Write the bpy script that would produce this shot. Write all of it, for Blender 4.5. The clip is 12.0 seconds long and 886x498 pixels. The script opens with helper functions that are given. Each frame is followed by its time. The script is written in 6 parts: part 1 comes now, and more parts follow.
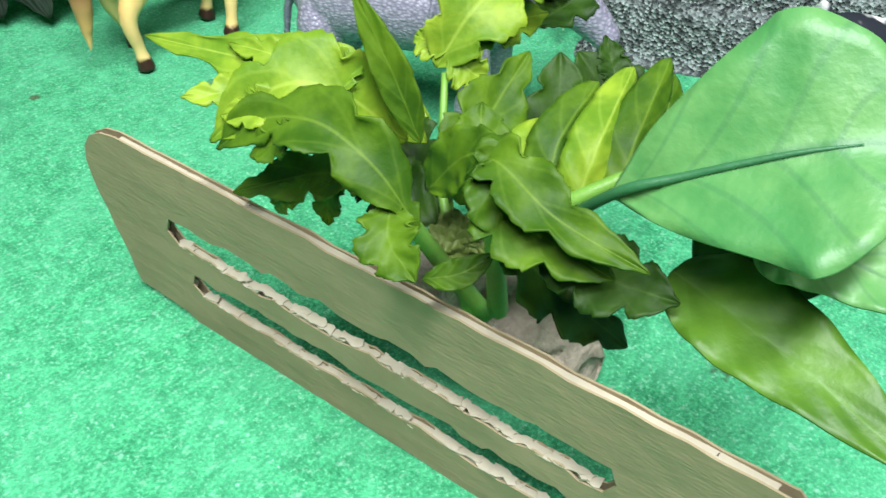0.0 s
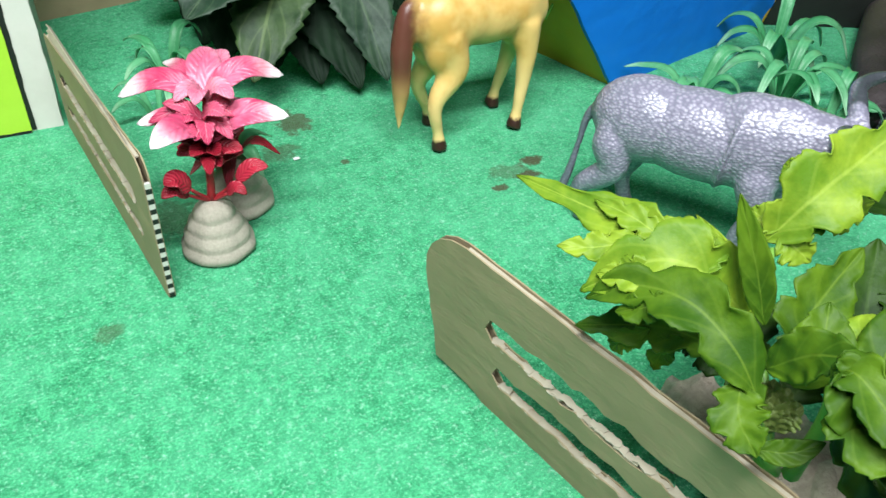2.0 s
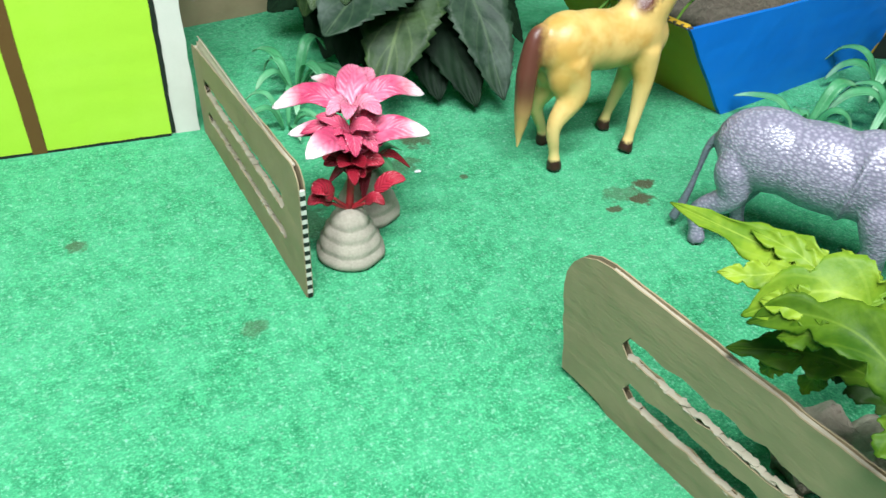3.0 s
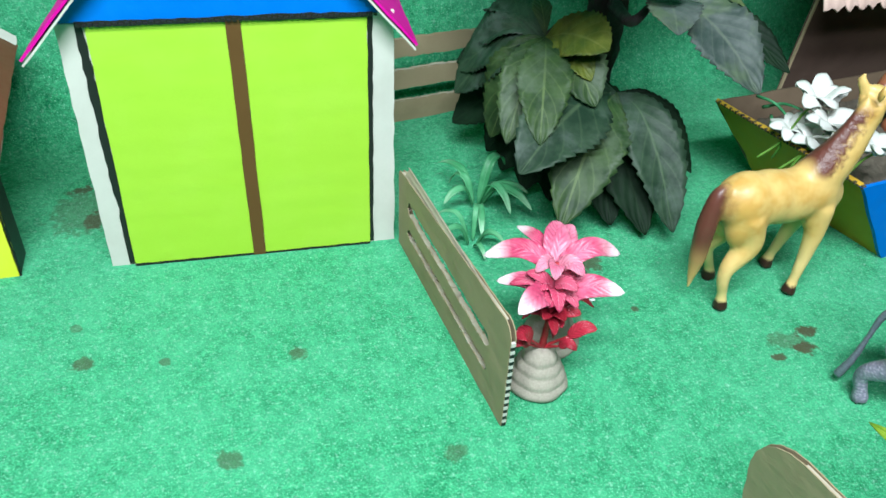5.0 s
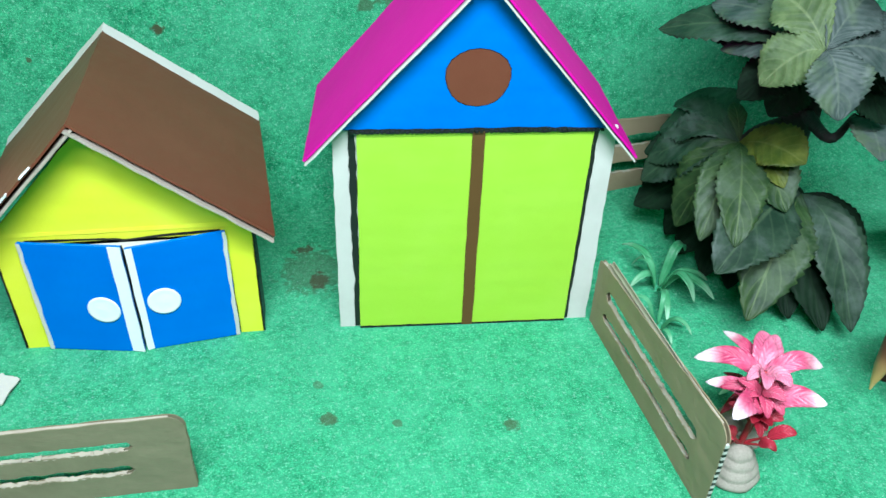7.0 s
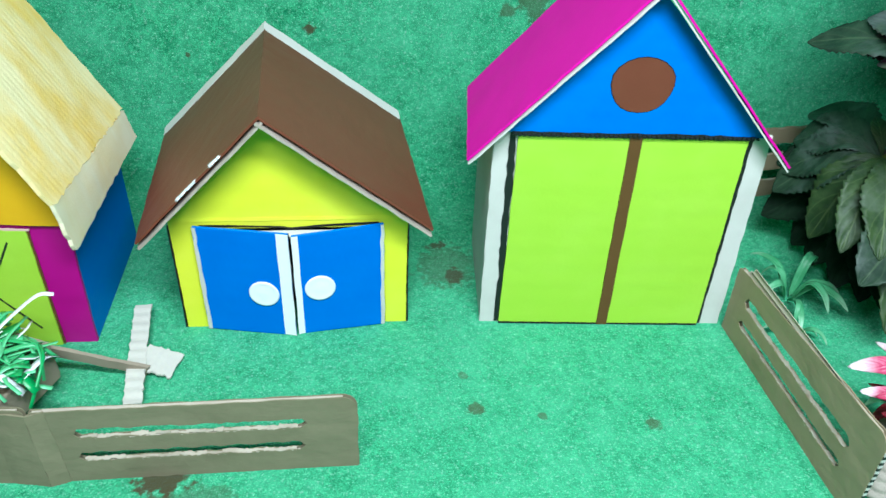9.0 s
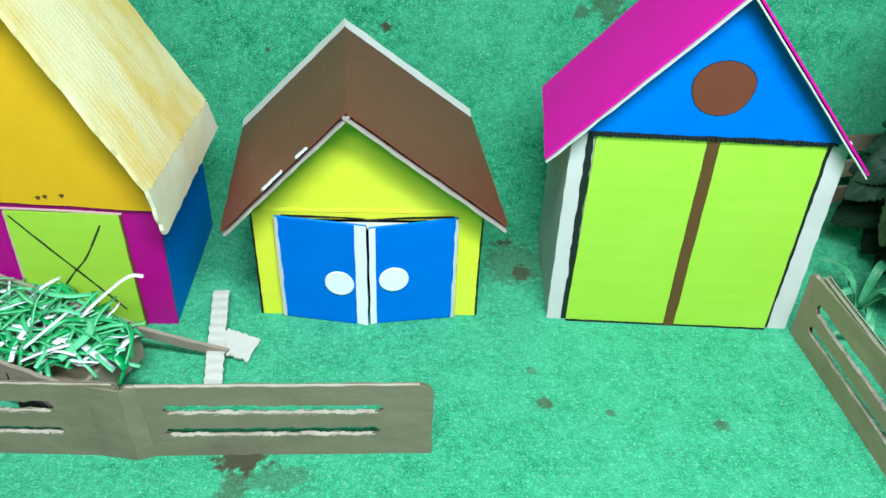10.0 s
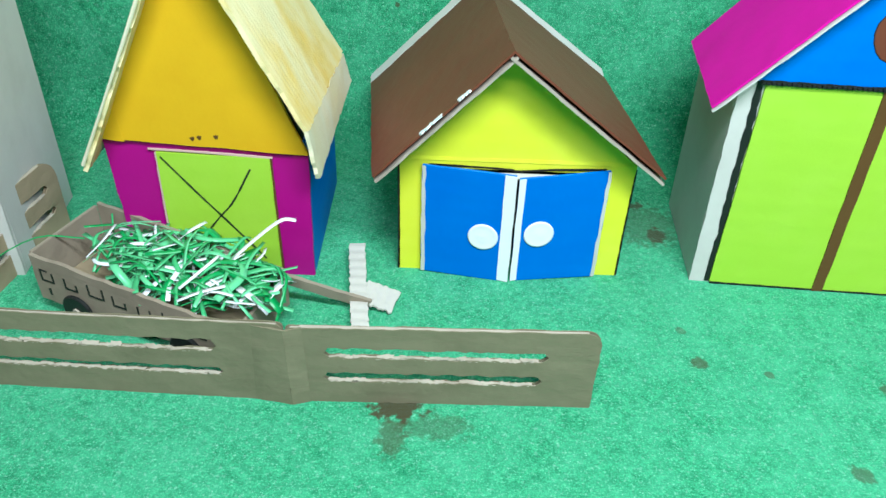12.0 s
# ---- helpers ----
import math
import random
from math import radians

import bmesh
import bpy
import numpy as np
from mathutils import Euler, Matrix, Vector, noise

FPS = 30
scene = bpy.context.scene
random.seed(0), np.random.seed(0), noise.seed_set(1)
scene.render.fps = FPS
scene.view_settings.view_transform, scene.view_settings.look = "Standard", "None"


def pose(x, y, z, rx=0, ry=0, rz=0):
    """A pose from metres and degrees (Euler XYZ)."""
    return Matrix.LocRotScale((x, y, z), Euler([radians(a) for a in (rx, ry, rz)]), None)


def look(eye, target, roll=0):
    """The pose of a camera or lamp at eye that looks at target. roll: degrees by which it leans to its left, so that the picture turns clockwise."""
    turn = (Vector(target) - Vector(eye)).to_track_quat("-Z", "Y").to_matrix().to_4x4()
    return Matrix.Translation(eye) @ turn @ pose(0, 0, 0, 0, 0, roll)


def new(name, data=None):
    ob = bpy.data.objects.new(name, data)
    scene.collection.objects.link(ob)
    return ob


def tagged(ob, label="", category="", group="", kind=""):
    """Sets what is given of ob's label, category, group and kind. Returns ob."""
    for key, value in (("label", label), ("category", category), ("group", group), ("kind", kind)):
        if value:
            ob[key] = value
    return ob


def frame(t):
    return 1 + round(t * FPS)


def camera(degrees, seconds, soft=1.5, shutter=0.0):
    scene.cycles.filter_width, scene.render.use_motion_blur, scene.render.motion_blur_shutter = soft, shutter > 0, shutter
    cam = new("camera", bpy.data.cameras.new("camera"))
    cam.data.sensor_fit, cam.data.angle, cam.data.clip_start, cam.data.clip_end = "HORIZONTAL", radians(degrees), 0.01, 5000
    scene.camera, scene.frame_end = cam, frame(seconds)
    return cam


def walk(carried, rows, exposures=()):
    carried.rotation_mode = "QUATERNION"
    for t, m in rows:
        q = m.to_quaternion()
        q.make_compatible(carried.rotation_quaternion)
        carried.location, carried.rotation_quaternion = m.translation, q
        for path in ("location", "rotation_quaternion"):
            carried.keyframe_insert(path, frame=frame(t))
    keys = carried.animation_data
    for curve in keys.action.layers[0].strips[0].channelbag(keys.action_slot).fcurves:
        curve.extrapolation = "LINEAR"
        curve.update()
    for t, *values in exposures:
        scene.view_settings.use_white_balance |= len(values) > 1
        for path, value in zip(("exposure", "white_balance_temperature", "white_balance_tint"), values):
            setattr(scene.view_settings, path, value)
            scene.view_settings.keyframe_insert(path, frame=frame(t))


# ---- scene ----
cam = camera(57.5, 12.0, shutter=0.2)
METRES, EYE, TILT, LEAN, TURN = 0.56, 0.2206, 0.0, 0.0, -45.0
ROWS = [
    (0.0, 0.0, 0.0, 0.0, 1.13, -40.67, -1.32),
    (0.5, -0.0266, -0.0005, 0.0144, 5.12, -40.14, -1.73),
    (1.0, -0.0454, -0.0083, 0.0345, 9.87, -39.46, -2.18),
    (1.5, -0.0651, -0.0162, 0.0614, 14.02, -38.72, -2.15),
    (2.0, -0.0919, -0.0296, 0.0779, 16.39, -38.38, -2.11),
    (2.5, -0.1203, -0.0536, 0.0874, 18.55, -38.11, -2.18),
    (4.5, -0.2241, -0.111, 0.1922, 28.34, -37.05, -2.37),
    (5.0, -0.25, -0.1205, 0.2498, 29.28, -36.99, -2.37),
    (5.5, -0.2843, -0.1482, 0.3003, 30.59, -36.87, -2.34),
    (6.0, -0.3176, -0.173, 0.3412, 32.09, -36.78, -2.29),
    (6.5, -0.3471, -0.2071, 0.3765, 33.9, -36.81, -2.21),
    (7.0, -0.3774, -0.2392, 0.3913, 36.15, -36.79, -2.14),
    (9.0, -0.4637, -0.3515, 0.4029, 40.26, -36.71, -2.14),
    (9.5, -0.4829, -0.3783, 0.4036, 41.97, -36.83, -2.07),
    (10.0, -0.4851, -0.3996, 0.4079, 43.54, -36.79, -1.99),
    (10.5, -0.4918, -0.4202, 0.4017, 44.69, -36.95, -2.02),
    (11.0, -0.5098, -0.4532, 0.3917, 45.32, -37.0, -1.91),
    (11.5, -0.5498, -0.4954, 0.3613, 45.76, -36.97, -1.88),
    (12.0, -0.584, -0.5197, 0.338, 46.18, -37.03, -1.74),
]
walk(cam, [(t, pose(0, 0, EYE, TILT, LEAN, TURN) @ pose(METRES * x, METRES * y, METRES * z, 90 + pitch, roll, yaw)) for t, x, y, z, yaw, pitch, roll in ROWS],
     exposures=[(0.0, 0.34, 6600, 10), (1.0, 0.2, 6600, 10), (2.5, 0.23, 6550, 10), (5.0, 0.13, 6150, 8), (7.0, 0.14, 5800, 7), (9.0, 0.10, 5750, 7), (12.0, 0.08, 5850, 8)])


# ---- world and lamps ----
world = bpy.data.worlds.new("room_light")
scene.world = world
world.use_nodes = True
world.node_tree.nodes["Background"].inputs[0].default_value = (0.9, 0.95, 1.0, 1)
world.node_tree.nodes["Background"].inputs[1].default_value = 0.3


def area_lamp(name, eye, target, sx, sy, watts, colour):
    data = bpy.data.lights.new(name, "AREA")
    data.shape, data.size, data.size_y, data.energy, data.color = "RECTANGLE", sx, sy, watts, colour
    ob = new(name, data)
    ob.matrix_world = look(eye, target)
    return ob


# unseen hanging tube over the table; added fill light in front, no source known
area_lamp("hanging_tube_light", (-0.19, -0.10, 1.06), (-0.16, 0.28, 0), 0.75, 0.14, 23.5, (0.90, 0.97, 1.0))
area_lamp("front_fill_light", (-0.40, -1.15, 1.65), (-0.3, 0.2, 0), 1.2, 0.16, 23, (0.90, 0.97, 1.0))


# ---- materials ----
def nodes_of(name):
    m = bpy.data.materials.new(name)
    m.use_nodes = True
    t = m.node_tree
    b = t.nodes["Principled BSDF"]
    return m, t, b


def link(t, a, b):
    t.links.new(a, b)


def mix(t, fac, a, b, blend="MIX"):
    n = t.nodes.new("ShaderNodeMix")
    n.data_type, n.blend_type = "RGBA", blend
    for i, v in ((0, fac), (6, a), (7, b)):
        if isinstance(v, (int, float)):
            n.inputs[i].default_value = v
        elif isinstance(v, tuple):
            n.inputs[i].default_value = (*v[:3], 1)
        else:
            t.links.new(v, n.inputs[i])
    return n.outputs[2]


def calc(t, op, a, b=0.0, c=0.0):
    n = t.nodes.new("ShaderNodeMath")
    n.operation = op
    for i, v in enumerate((a, b, c)):
        if isinstance(v, (int, float)):
            n.inputs[i].default_value = v
        else:
            t.links.new(v, n.inputs[i])
    return n.outputs[0]


def ramp(t, fac, lo, hi):
    n = t.nodes.new("ShaderNodeMapRange")
    n.inputs[1].default_value, n.inputs[2].default_value = lo, hi
    n.interpolation_type = "SMOOTHSTEP"
    t.links.new(fac, n.inputs[0])
    return n.outputs[0]


def grain(t, where, scale, detail=3.0, rough=0.6):
    n = t.nodes.new("ShaderNodeTexNoise")
    n.inputs["Scale"].default_value, n.inputs["Detail"].default_value, n.inputs["Roughness"].default_value = scale, detail, rough
    t.links.new(where, n.inputs["Vector"])
    return n.outputs["Fac"]


def squash(t, where, sx, sy, sz):
    n = t.nodes.new("ShaderNodeMapping")
    n.inputs["Scale"].default_value = (sx, sy, sz)
    t.links.new(where, n.inputs["Vector"])
    return n.outputs[0]


def relief(t, b, height, distance, strength=1.0):
    n = t.nodes.new("ShaderNodeBump")
    n.inputs["Strength"].default_value, n.inputs["Distance"].default_value = strength, distance
    t.links.new(height, n.inputs["Height"])
    t.links.new(n.outputs[0], b.inputs["Normal"])


def coords(t):
    return t.nodes.new("ShaderNodeTexCoord").outputs["Object"]


def paper(name, colour, worn, rough=0.55, ribs=0.0, axis=(1, 1, 1), blotch=0.35, gloss=0.25):
    """Coloured craft paper or card: colour, a worn tint, faint ribs of the corrugation below."""
    m, t, b = nodes_of(name)
    at = coords(t)
    big = ramp(t, grain(t, at, 22, 4), 0.38, 0.72)
    fine = grain(t, at, 900, 2)
    c = mix(t, calc(t, "MULTIPLY", big, blotch), colour, worn)
    c = mix(t, calc(t, "MULTIPLY", fine, 0.16), c, tuple(v * 0.6 for v in colour))
    link(t, c, b.inputs["Base Color"])
    b.inputs["Roughness"].default_value = rough
    b.inputs["Specular IOR Level"].default_value = gloss
    h = calc(t, "MULTIPLY", fine, 0.12)
    soft = grain(t, at, 60, 3)
    h = calc(t, "ADD", h, soft)
    if ribs:
        w = t.nodes.new("ShaderNodeTexWave")
        w.inputs["Scale"].default_value, w.inputs["Distortion"].default_value = ribs, 0.6
        w.bands_direction = "Z" if axis[2] else ("X" if axis[0] else "Y")
        link(t, at, w.inputs["Vector"])
        h = calc(t, "ADD", h, calc(t, "MULTIPLY", w.outputs["Fac"], 0.16))
    relief(t, b, h, 0.0007, 0.6)
    return m


def cardboard(name, colour, worn):
    m, t, b = nodes_of(name)
    at = coords(t)
    fibre = grain(t, squash(t, at, 260, 260, 900), 1, 3)
    big = ramp(t, grain(t, at, 30, 5), 0.4, 0.75)
    c = mix(t, calc(t, "MULTIPLY", big, 0.5), colour, worn)
    c = mix(t, calc(t, "MULTIPLY", fibre, 0.25), c, tuple(v * 0.55 for v in colour))
    link(t, c, b.inputs["Base Color"])
    b.inputs["Roughness"].default_value = 0.82
    b.inputs["Specular IOR Level"].default_value = 0.2
    w = t.nodes.new("ShaderNodeTexWave")
    w.bands_direction = "Z"
    w.inputs["Scale"].default_value, w.inputs["Distortion"].default_value = 45, 1.2
    link(t, at, w.inputs["Vector"])
    relief(t, b, calc(t, "ADD", calc(t, "MULTIPLY", w.outputs["Fac"], 0.10), calc(t, "ADD", fibre, calc(t, "MULTIPLY", grain(t, at, 38, 3, 0.45), 9.0))), 0.0004, 0.6)
    return m


def plain(name, colour, rough=0.6, vary=0.25, scale=120, bump=0.0004, spec=0.4):
    m, t, b = nodes_of(name)
    at = coords(t)
    n1, n2 = grain(t, at, scale, 4), grain(t, at, scale * 7, 2)
    f = calc(t, "MULTIPLY", calc(t, "ADD", n1, n2), vary)
    c = mix(t, f, tuple(min(1, v * 1.12) for v in colour), tuple(v * 0.45 for v in colour))
    link(t, c, b.inputs["Base Color"])
    b.inputs["Roughness"].default_value = rough
    b.inputs["Specular IOR Level"].default_value = spec
    relief(t, b, calc(t, "ADD", n1, calc(t, "MULTIPLY", n2, 0.4)), bump, 0.7)
    return m


def felt(name):
    """Green needle felt: fibre speckle, worn paler patches, brown glue and dirt stains and spots of painted shade at
    their places.
    """
    m, t, b = nodes_of(name)
    at = coords(t)
    fibre = grain(t, at, 700, 3, 0.75)
    tuft = grain(t, at, 170, 4, 0.7)
    cloud = ramp(t, grain(t, at, 42, 4, 0.6), 0.3, 0.72)
    broad = ramp(t, grain(t, at, 7, 4), 0.35, 0.7)
    f = ramp(t, calc(t, "ADD", calc(t, "MULTIPLY", fibre, 0.6), calc(t, "MULTIPLY", tuft, 0.4)), 0.38, 0.66)
    c = mix(t, f, FELT_DARK, FELT_LIGHT)
    c = mix(t, calc(t, "MULTIPLY", cloud, 0.4), c, FELT_WORN)
    c = mix(t, calc(t, "MULTIPLY", broad, 0.26), c, FELT_WORN)
    c = mix(t, calc(t, "MULTIPLY", ramp(t, fibre, 0.60, 0.70), 0.7), c, FELT_PALE)
    c = mix(t, calc(t, "MULTIPLY", ramp(t, grain(t, at, 300, 3, 0.7), 0.55, 0.70), 0.34), c, FELT_PALE)
    c = mix(t, calc(t, "MULTIPLY", ramp(t, grain(t, at, 240, 3, 0.7), 0.54, 0.72), 0.34), c, FELT_DARK)
    wob = grain(t, at, 150, 4)
    for x, y, z, sx, sy, deep in STAINS_AND_SHADE:
        n = t.nodes.new("ShaderNodeMapping")
        n.vector_type = "TEXTURE"
        n.inputs["Location"].default_value = (x, y, z)
        n.inputs["Scale"].default_value = (sx, sy, sx)
        link(t, at, n.inputs["Vector"])
        d = t.nodes.new("ShaderNodeVectorMath")
        d.operation = "LENGTH"
        link(t, n.outputs[0], d.inputs[0])
        dd = calc(t, "ADD", d.outputs["Value"], calc(t, "MULTIPLY", calc(t, "SUBTRACT", wob, 0.5), 2.2))
        k = calc(t, "MULTIPLY", calc(t, "SUBTRACT", 1.0, ramp(t, dd, 0.65, 1.1)), deep)
        c = mix(t, k, c, (0.062, 0.052, 0.022))
    link(t, c, b.inputs["Base Color"])
    b.inputs["Roughness"].default_value = 0.95
    b.inputs["Specular IOR Level"].default_value = 0.1
    b.inputs["Sheen Weight"].default_value = 0.12
    b.inputs["Sheen Roughness"].default_value = 0.5
    b.inputs["Sheen Tint"].default_value = (0.6, 1.0, 0.8, 1)
    relief(t, b, calc(t, "ADD", fibre, tuft), 0.0016, 0.8)
    return m


FELT_DARK, FELT_LIGHT, FELT_WORN = (0.006, 0.155, 0.060), (0.085, 0.54, 0.242), (0.105, 0.51, 0.268)
FELT_PALE = (0.42, 0.74, 0.58)
STAINS_AND_SHADE = [
    # the second spot here is shade beside the ringed pots, put in as colour
    (0.096, 0.472, 0, 0.012, 0.016, 0.8), (0.002, 0.400, 0, 0.014, 0.018, 0.55), (0.218, 0.066, 0, 0.012, 0.007, 0.8), (-0.255, 0.478, 0, 0.004, 0.004, 0.5), 
    (-0.249, 0.444, 0, 0.007, 0.007, 0.7), (-0.121, 0.424, 0, 0.006, 0.006, 0.65), (-0.201, 0.434, 0, 0.004, 0.004, 0.6),
    (-0.168, 0.35, 0, 0.008, 0.007, 0.6), (-0.046, 0.325, 0, 0.008, 0.006, 0.5), (0.212, 0.366, 0, 0.009, 0.005, 0.95),
    (0.2, 0.352, 0, 0.010, 0.006, 0.95), (0.178, 0.349, 0, 0.006, 0.004, 0.9), (0.192, 0.362, 0, 0.014, 0.008, 0.5),
    (-0.463, 0.392, 0, 0.020, 0.013, 0.98), (-0.438, 0.376, 0, 0.026, 0.012, 0.4), (-0.465, 0.368, 0, 0.010, 0.018, 0.6),
    (-0.375, 0.757, 0.165, 0.006, 0.03, 0.9), (-0.486, 0.757, 0.139, 0.003, 0.03, 0.8), (0.107, 0.414, 0, 0.003, 0.003, 0.8),
    # two dark wall blotches, then painted shade with dirt between the houses
    (-0.17, 0.757, 0.19, 0.016, 0.03, 0.6), (-0.195, 0.757, 0.183, 0.008, 0.03, 0.6), (-0.255, 0.615, 0, 0.03, 0.035, 0.45), (-0.25, 0.60, 0, 0.008, 0.012, 0.85), (-0.262, 0.645, 0, 0.010, 0.006, 0.8), (0.24, 0.085, 0, 0.012, 0.008, 0.8), (0.075, 0.44, 0, 0.014, 0.01, 0.55),
]
M_FELT = felt("green_felt")
M_CARD = cardboard("brown_cardboard", (0.34, 0.27, 0.165), (0.25, 0.195, 0.115))
# darker, more olive copy of brown_cardboard, for the fences before the houses
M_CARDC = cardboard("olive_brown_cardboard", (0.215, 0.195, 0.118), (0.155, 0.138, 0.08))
M_TORN = cardboard("torn_cardboard", (0.44, 0.39, 0.30), (0.22, 0.175, 0.115))
M_FLUTE = plain("cardboard_flute", (0.10, 0.075, 0.04), 0.9)
M_WHITE = paper("white_card", (0.594, 0.576, 0.522), (0.450, 0.432, 0.378), 0.7)
M_LIME = paper("lime_paper", (0.365, 0.62, 0.040), (0.420, 0.66, 0.070), 0.5, 18, (0, 0, 1))
M_BLUE = paper("blue_paper", (0.002, 0.150, 0.60), (0.006, 0.195, 0.67), 0.5, 22, (0, 0, 1))
M_YELLOW = paper("yellow_paper", (0.720, 0.756, 0.032), (0.756, 0.792, 0.090), 0.5, 20, (0, 0, 1))
M_ORANGE = paper("orange_paper", (0.720, 0.414, 0.007), (0.630, 0.324, 0.005), 0.5)
M_MAGENTA = paper("magenta_paper", (0.40, 0.002, 0.205), (0.32, 0.002, 0.16), 0.5)
M_PINK = paper("pink_paper", (0.62, 0.003, 0.30), (0.52, 0.004, 0.25), 0.6, gloss=0.12)
M_BROWN = paper("brown_paper", (0.150, 0.040, 0.020), (0.185, 0.055, 0.029), 0.45, 0, (1, 1, 1), 0.4, 0.4)
M_STRIP = paper("brown_strip", (0.12, 0.06, 0.018), (0.09, 0.04, 0.012), 0.5)
M_RIM = plain("pinkish_torn_paper", (0.62, 0.42, 0.36), 0.8)
M_MARKER = plain("green_black_marker", (0.02, 0.035, 0.016), 0.5)
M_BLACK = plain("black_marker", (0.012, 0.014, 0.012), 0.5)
M_FOAM = plain("white_foam", (0.78, 0.80, 0.80), 0.6, 0.15)
M_ROOM = plain("room_plaster", (0.13, 0.13, 0.13), 0.9, 0.1, 3, 0.001)


# ---- mesh helpers ----
def part(name, bm, material, parent=None, label="", smooth=False, m=None):
    if m is not None:
        bm.transform(m)
    bmesh.ops.recalc_face_normals(bm, faces=bm.faces)
    me = bpy.data.meshes.new(name)
    bm.to_mesh(me)
    bm.free()
    for k in (material if isinstance(material, (list, tuple)) else [material]):
        me.materials.append(k)
    if smooth:
        me.polygons.foreach_set("use_smooth", [True] * len(me.polygons))
    ob = new(name, me)
    if parent is not None:
        ob.parent = parent
    if label:
        ob["label"] = label
    return ob


def thing(name, label, category, group="", at=None, kind=""):
    ob = new(name)
    ob.empty_display_size = 0.02
    if at is not None:
        ob.matrix_world = at
    return tagged(ob, label, category, group, kind)


def box(x0, x1, y0, y1, z0, z1, bevel=0.0, bm=None):
    bm = bm or bmesh.new()
    got = bmesh.ops.create_cube(bm, size=1)
    bmesh.ops.transform(bm, verts=got["verts"], matrix=Matrix.Translation(((x0 + x1) / 2, (y0 + y1) / 2, (z0 + z1) / 2)) @ Matrix.Diagonal((x1 - x0, y1 - y0, z1 - z0, 1)))
    if bevel:
        bmesh.ops.bevel(bm, geom=list({e for v in got["verts"] for e in v.link_edges}), offset=bevel, segments=2, affect="EDGES")
    return bm


def ragged(points, step=0.006, rough=0.0004, seed=0):
    """A closed outline, cut by hand: points put in between and set off a little."""
    rnd, out = random.Random(seed), []
    for i, p in enumerate(points):
        q = points[(i + 1) % len(points)]
        length = math.hypot(q[0] - p[0], q[1] - p[1])
        k = max(1, int(length / step))
        for j in range(k):
            f = j / k
            r = rough if j else rough * 0.3
            out.append((p[0] + (q[0] - p[0]) * f + rnd.uniform(-r, r), p[1] + (q[1] - p[1]) * f + rnd.uniform(-r, r)))
    return out


def sheet(outline, holes=(), y0=0.0, th=0.003):
    """A flat card in the x-z plane, y0 to y0 + th, with holes cut through."""
    bm = bmesh.new()
    edges = []
    for loop in (outline, *holes):
        vs = [bm.verts.new((x, y0, z)) for x, z in loop]
        edges += [bm.edges.new((vs[i], vs[(i + 1) % len(vs)])) for i in range(len(vs))]
    bmesh.ops.triangle_fill(bm, use_beauty=True, use_dissolve=False, edges=edges)
    got = bmesh.ops.extrude_face_region(bm, geom=list(bm.faces))
    bmesh.ops.translate(bm, verts=[v for v in got["geom"] if isinstance(v, bmesh.types.BMVert)], vec=(0, th, 0))
    return bm


def slab(a, b, c, d, th, nx=14, ny=10, rough=0.0006, sag=0.0, seed=1, bm=None):
    """A card with corners a b c d (counter-clockwise from above), th thick downwards, with a hand-cut border."""
    bm = bm or bmesh.new()
    rnd = random.Random(seed)
    a, b, c, d = map(Vector, (a, b, c, d))
    down = -(b - a).cross(d - a).normalized()
    rows = []
    for j in range(ny + 1):
        row = []
        for i in range(nx + 1):
            u, v = i / nx, j / ny
            p = a * (1 - u) * (1 - v) + b * u * (1 - v) + c * u * v + d * (1 - u) * v
            p = p + down * (sag * 16 * u * (1 - u) * v * (1 - v) + 0.0004 * noise.noise(p * 60))
            if i in (0, nx):
                p = p + (b - a).normalized() * rnd.uniform(-rough, rough)
            if j in (0, ny):
                p = p + (d - a).normalized() * rnd.uniform(-rough, rough)
            row.append((bm.verts.new(p), bm.verts.new(p + down * th)))
        rows.append(row)
    for j in range(ny):
        for i in range(nx):
            q = rows[j][i], rows[j][i + 1], rows[j + 1][i + 1], rows[j + 1][i]
            bm.faces.new([k[0] for k in q])
            bm.faces.new([k[1] for k in reversed(q)])
    rim = [rows[0][i] for i in range(nx + 1)] + [rows[j][nx] for j in range(1, ny + 1)] + [rows[ny][i] for i in range(nx - 1, -1, -1)] + [rows[j][0] for j in range(ny - 1, 0, -1)]
    for i, p in enumerate(rim):
        q = rim[(i + 1) % len(rim)]
        bm.faces.new((p[0], p[1], q[1], q[0]))
    return bm


def curve_at(points, s):
    """A point on the smooth curve through the points, s from 0 to 1."""
    pts = [Vector(p) for p in points]
    k = len(pts) - 1
    x = min(max(s, 0), 1) * k
    i = min(int(x), k - 1)
    f = x - i
    p1, p2 = pts[i], pts[i + 1]
    p0 = pts[i - 1] if i else p1 * 2 - p2
    p3 = pts[i + 2] if i + 2 <= k else p2 * 2 - p1
    return 0.5 * (2 * p1 + (p2 - p0) * f + (2 * p0 - 5 * p1 + 4 * p2 - p3) * f * f + (3 * p1 - p0 - 3 * p2 + p3) * f ** 3)


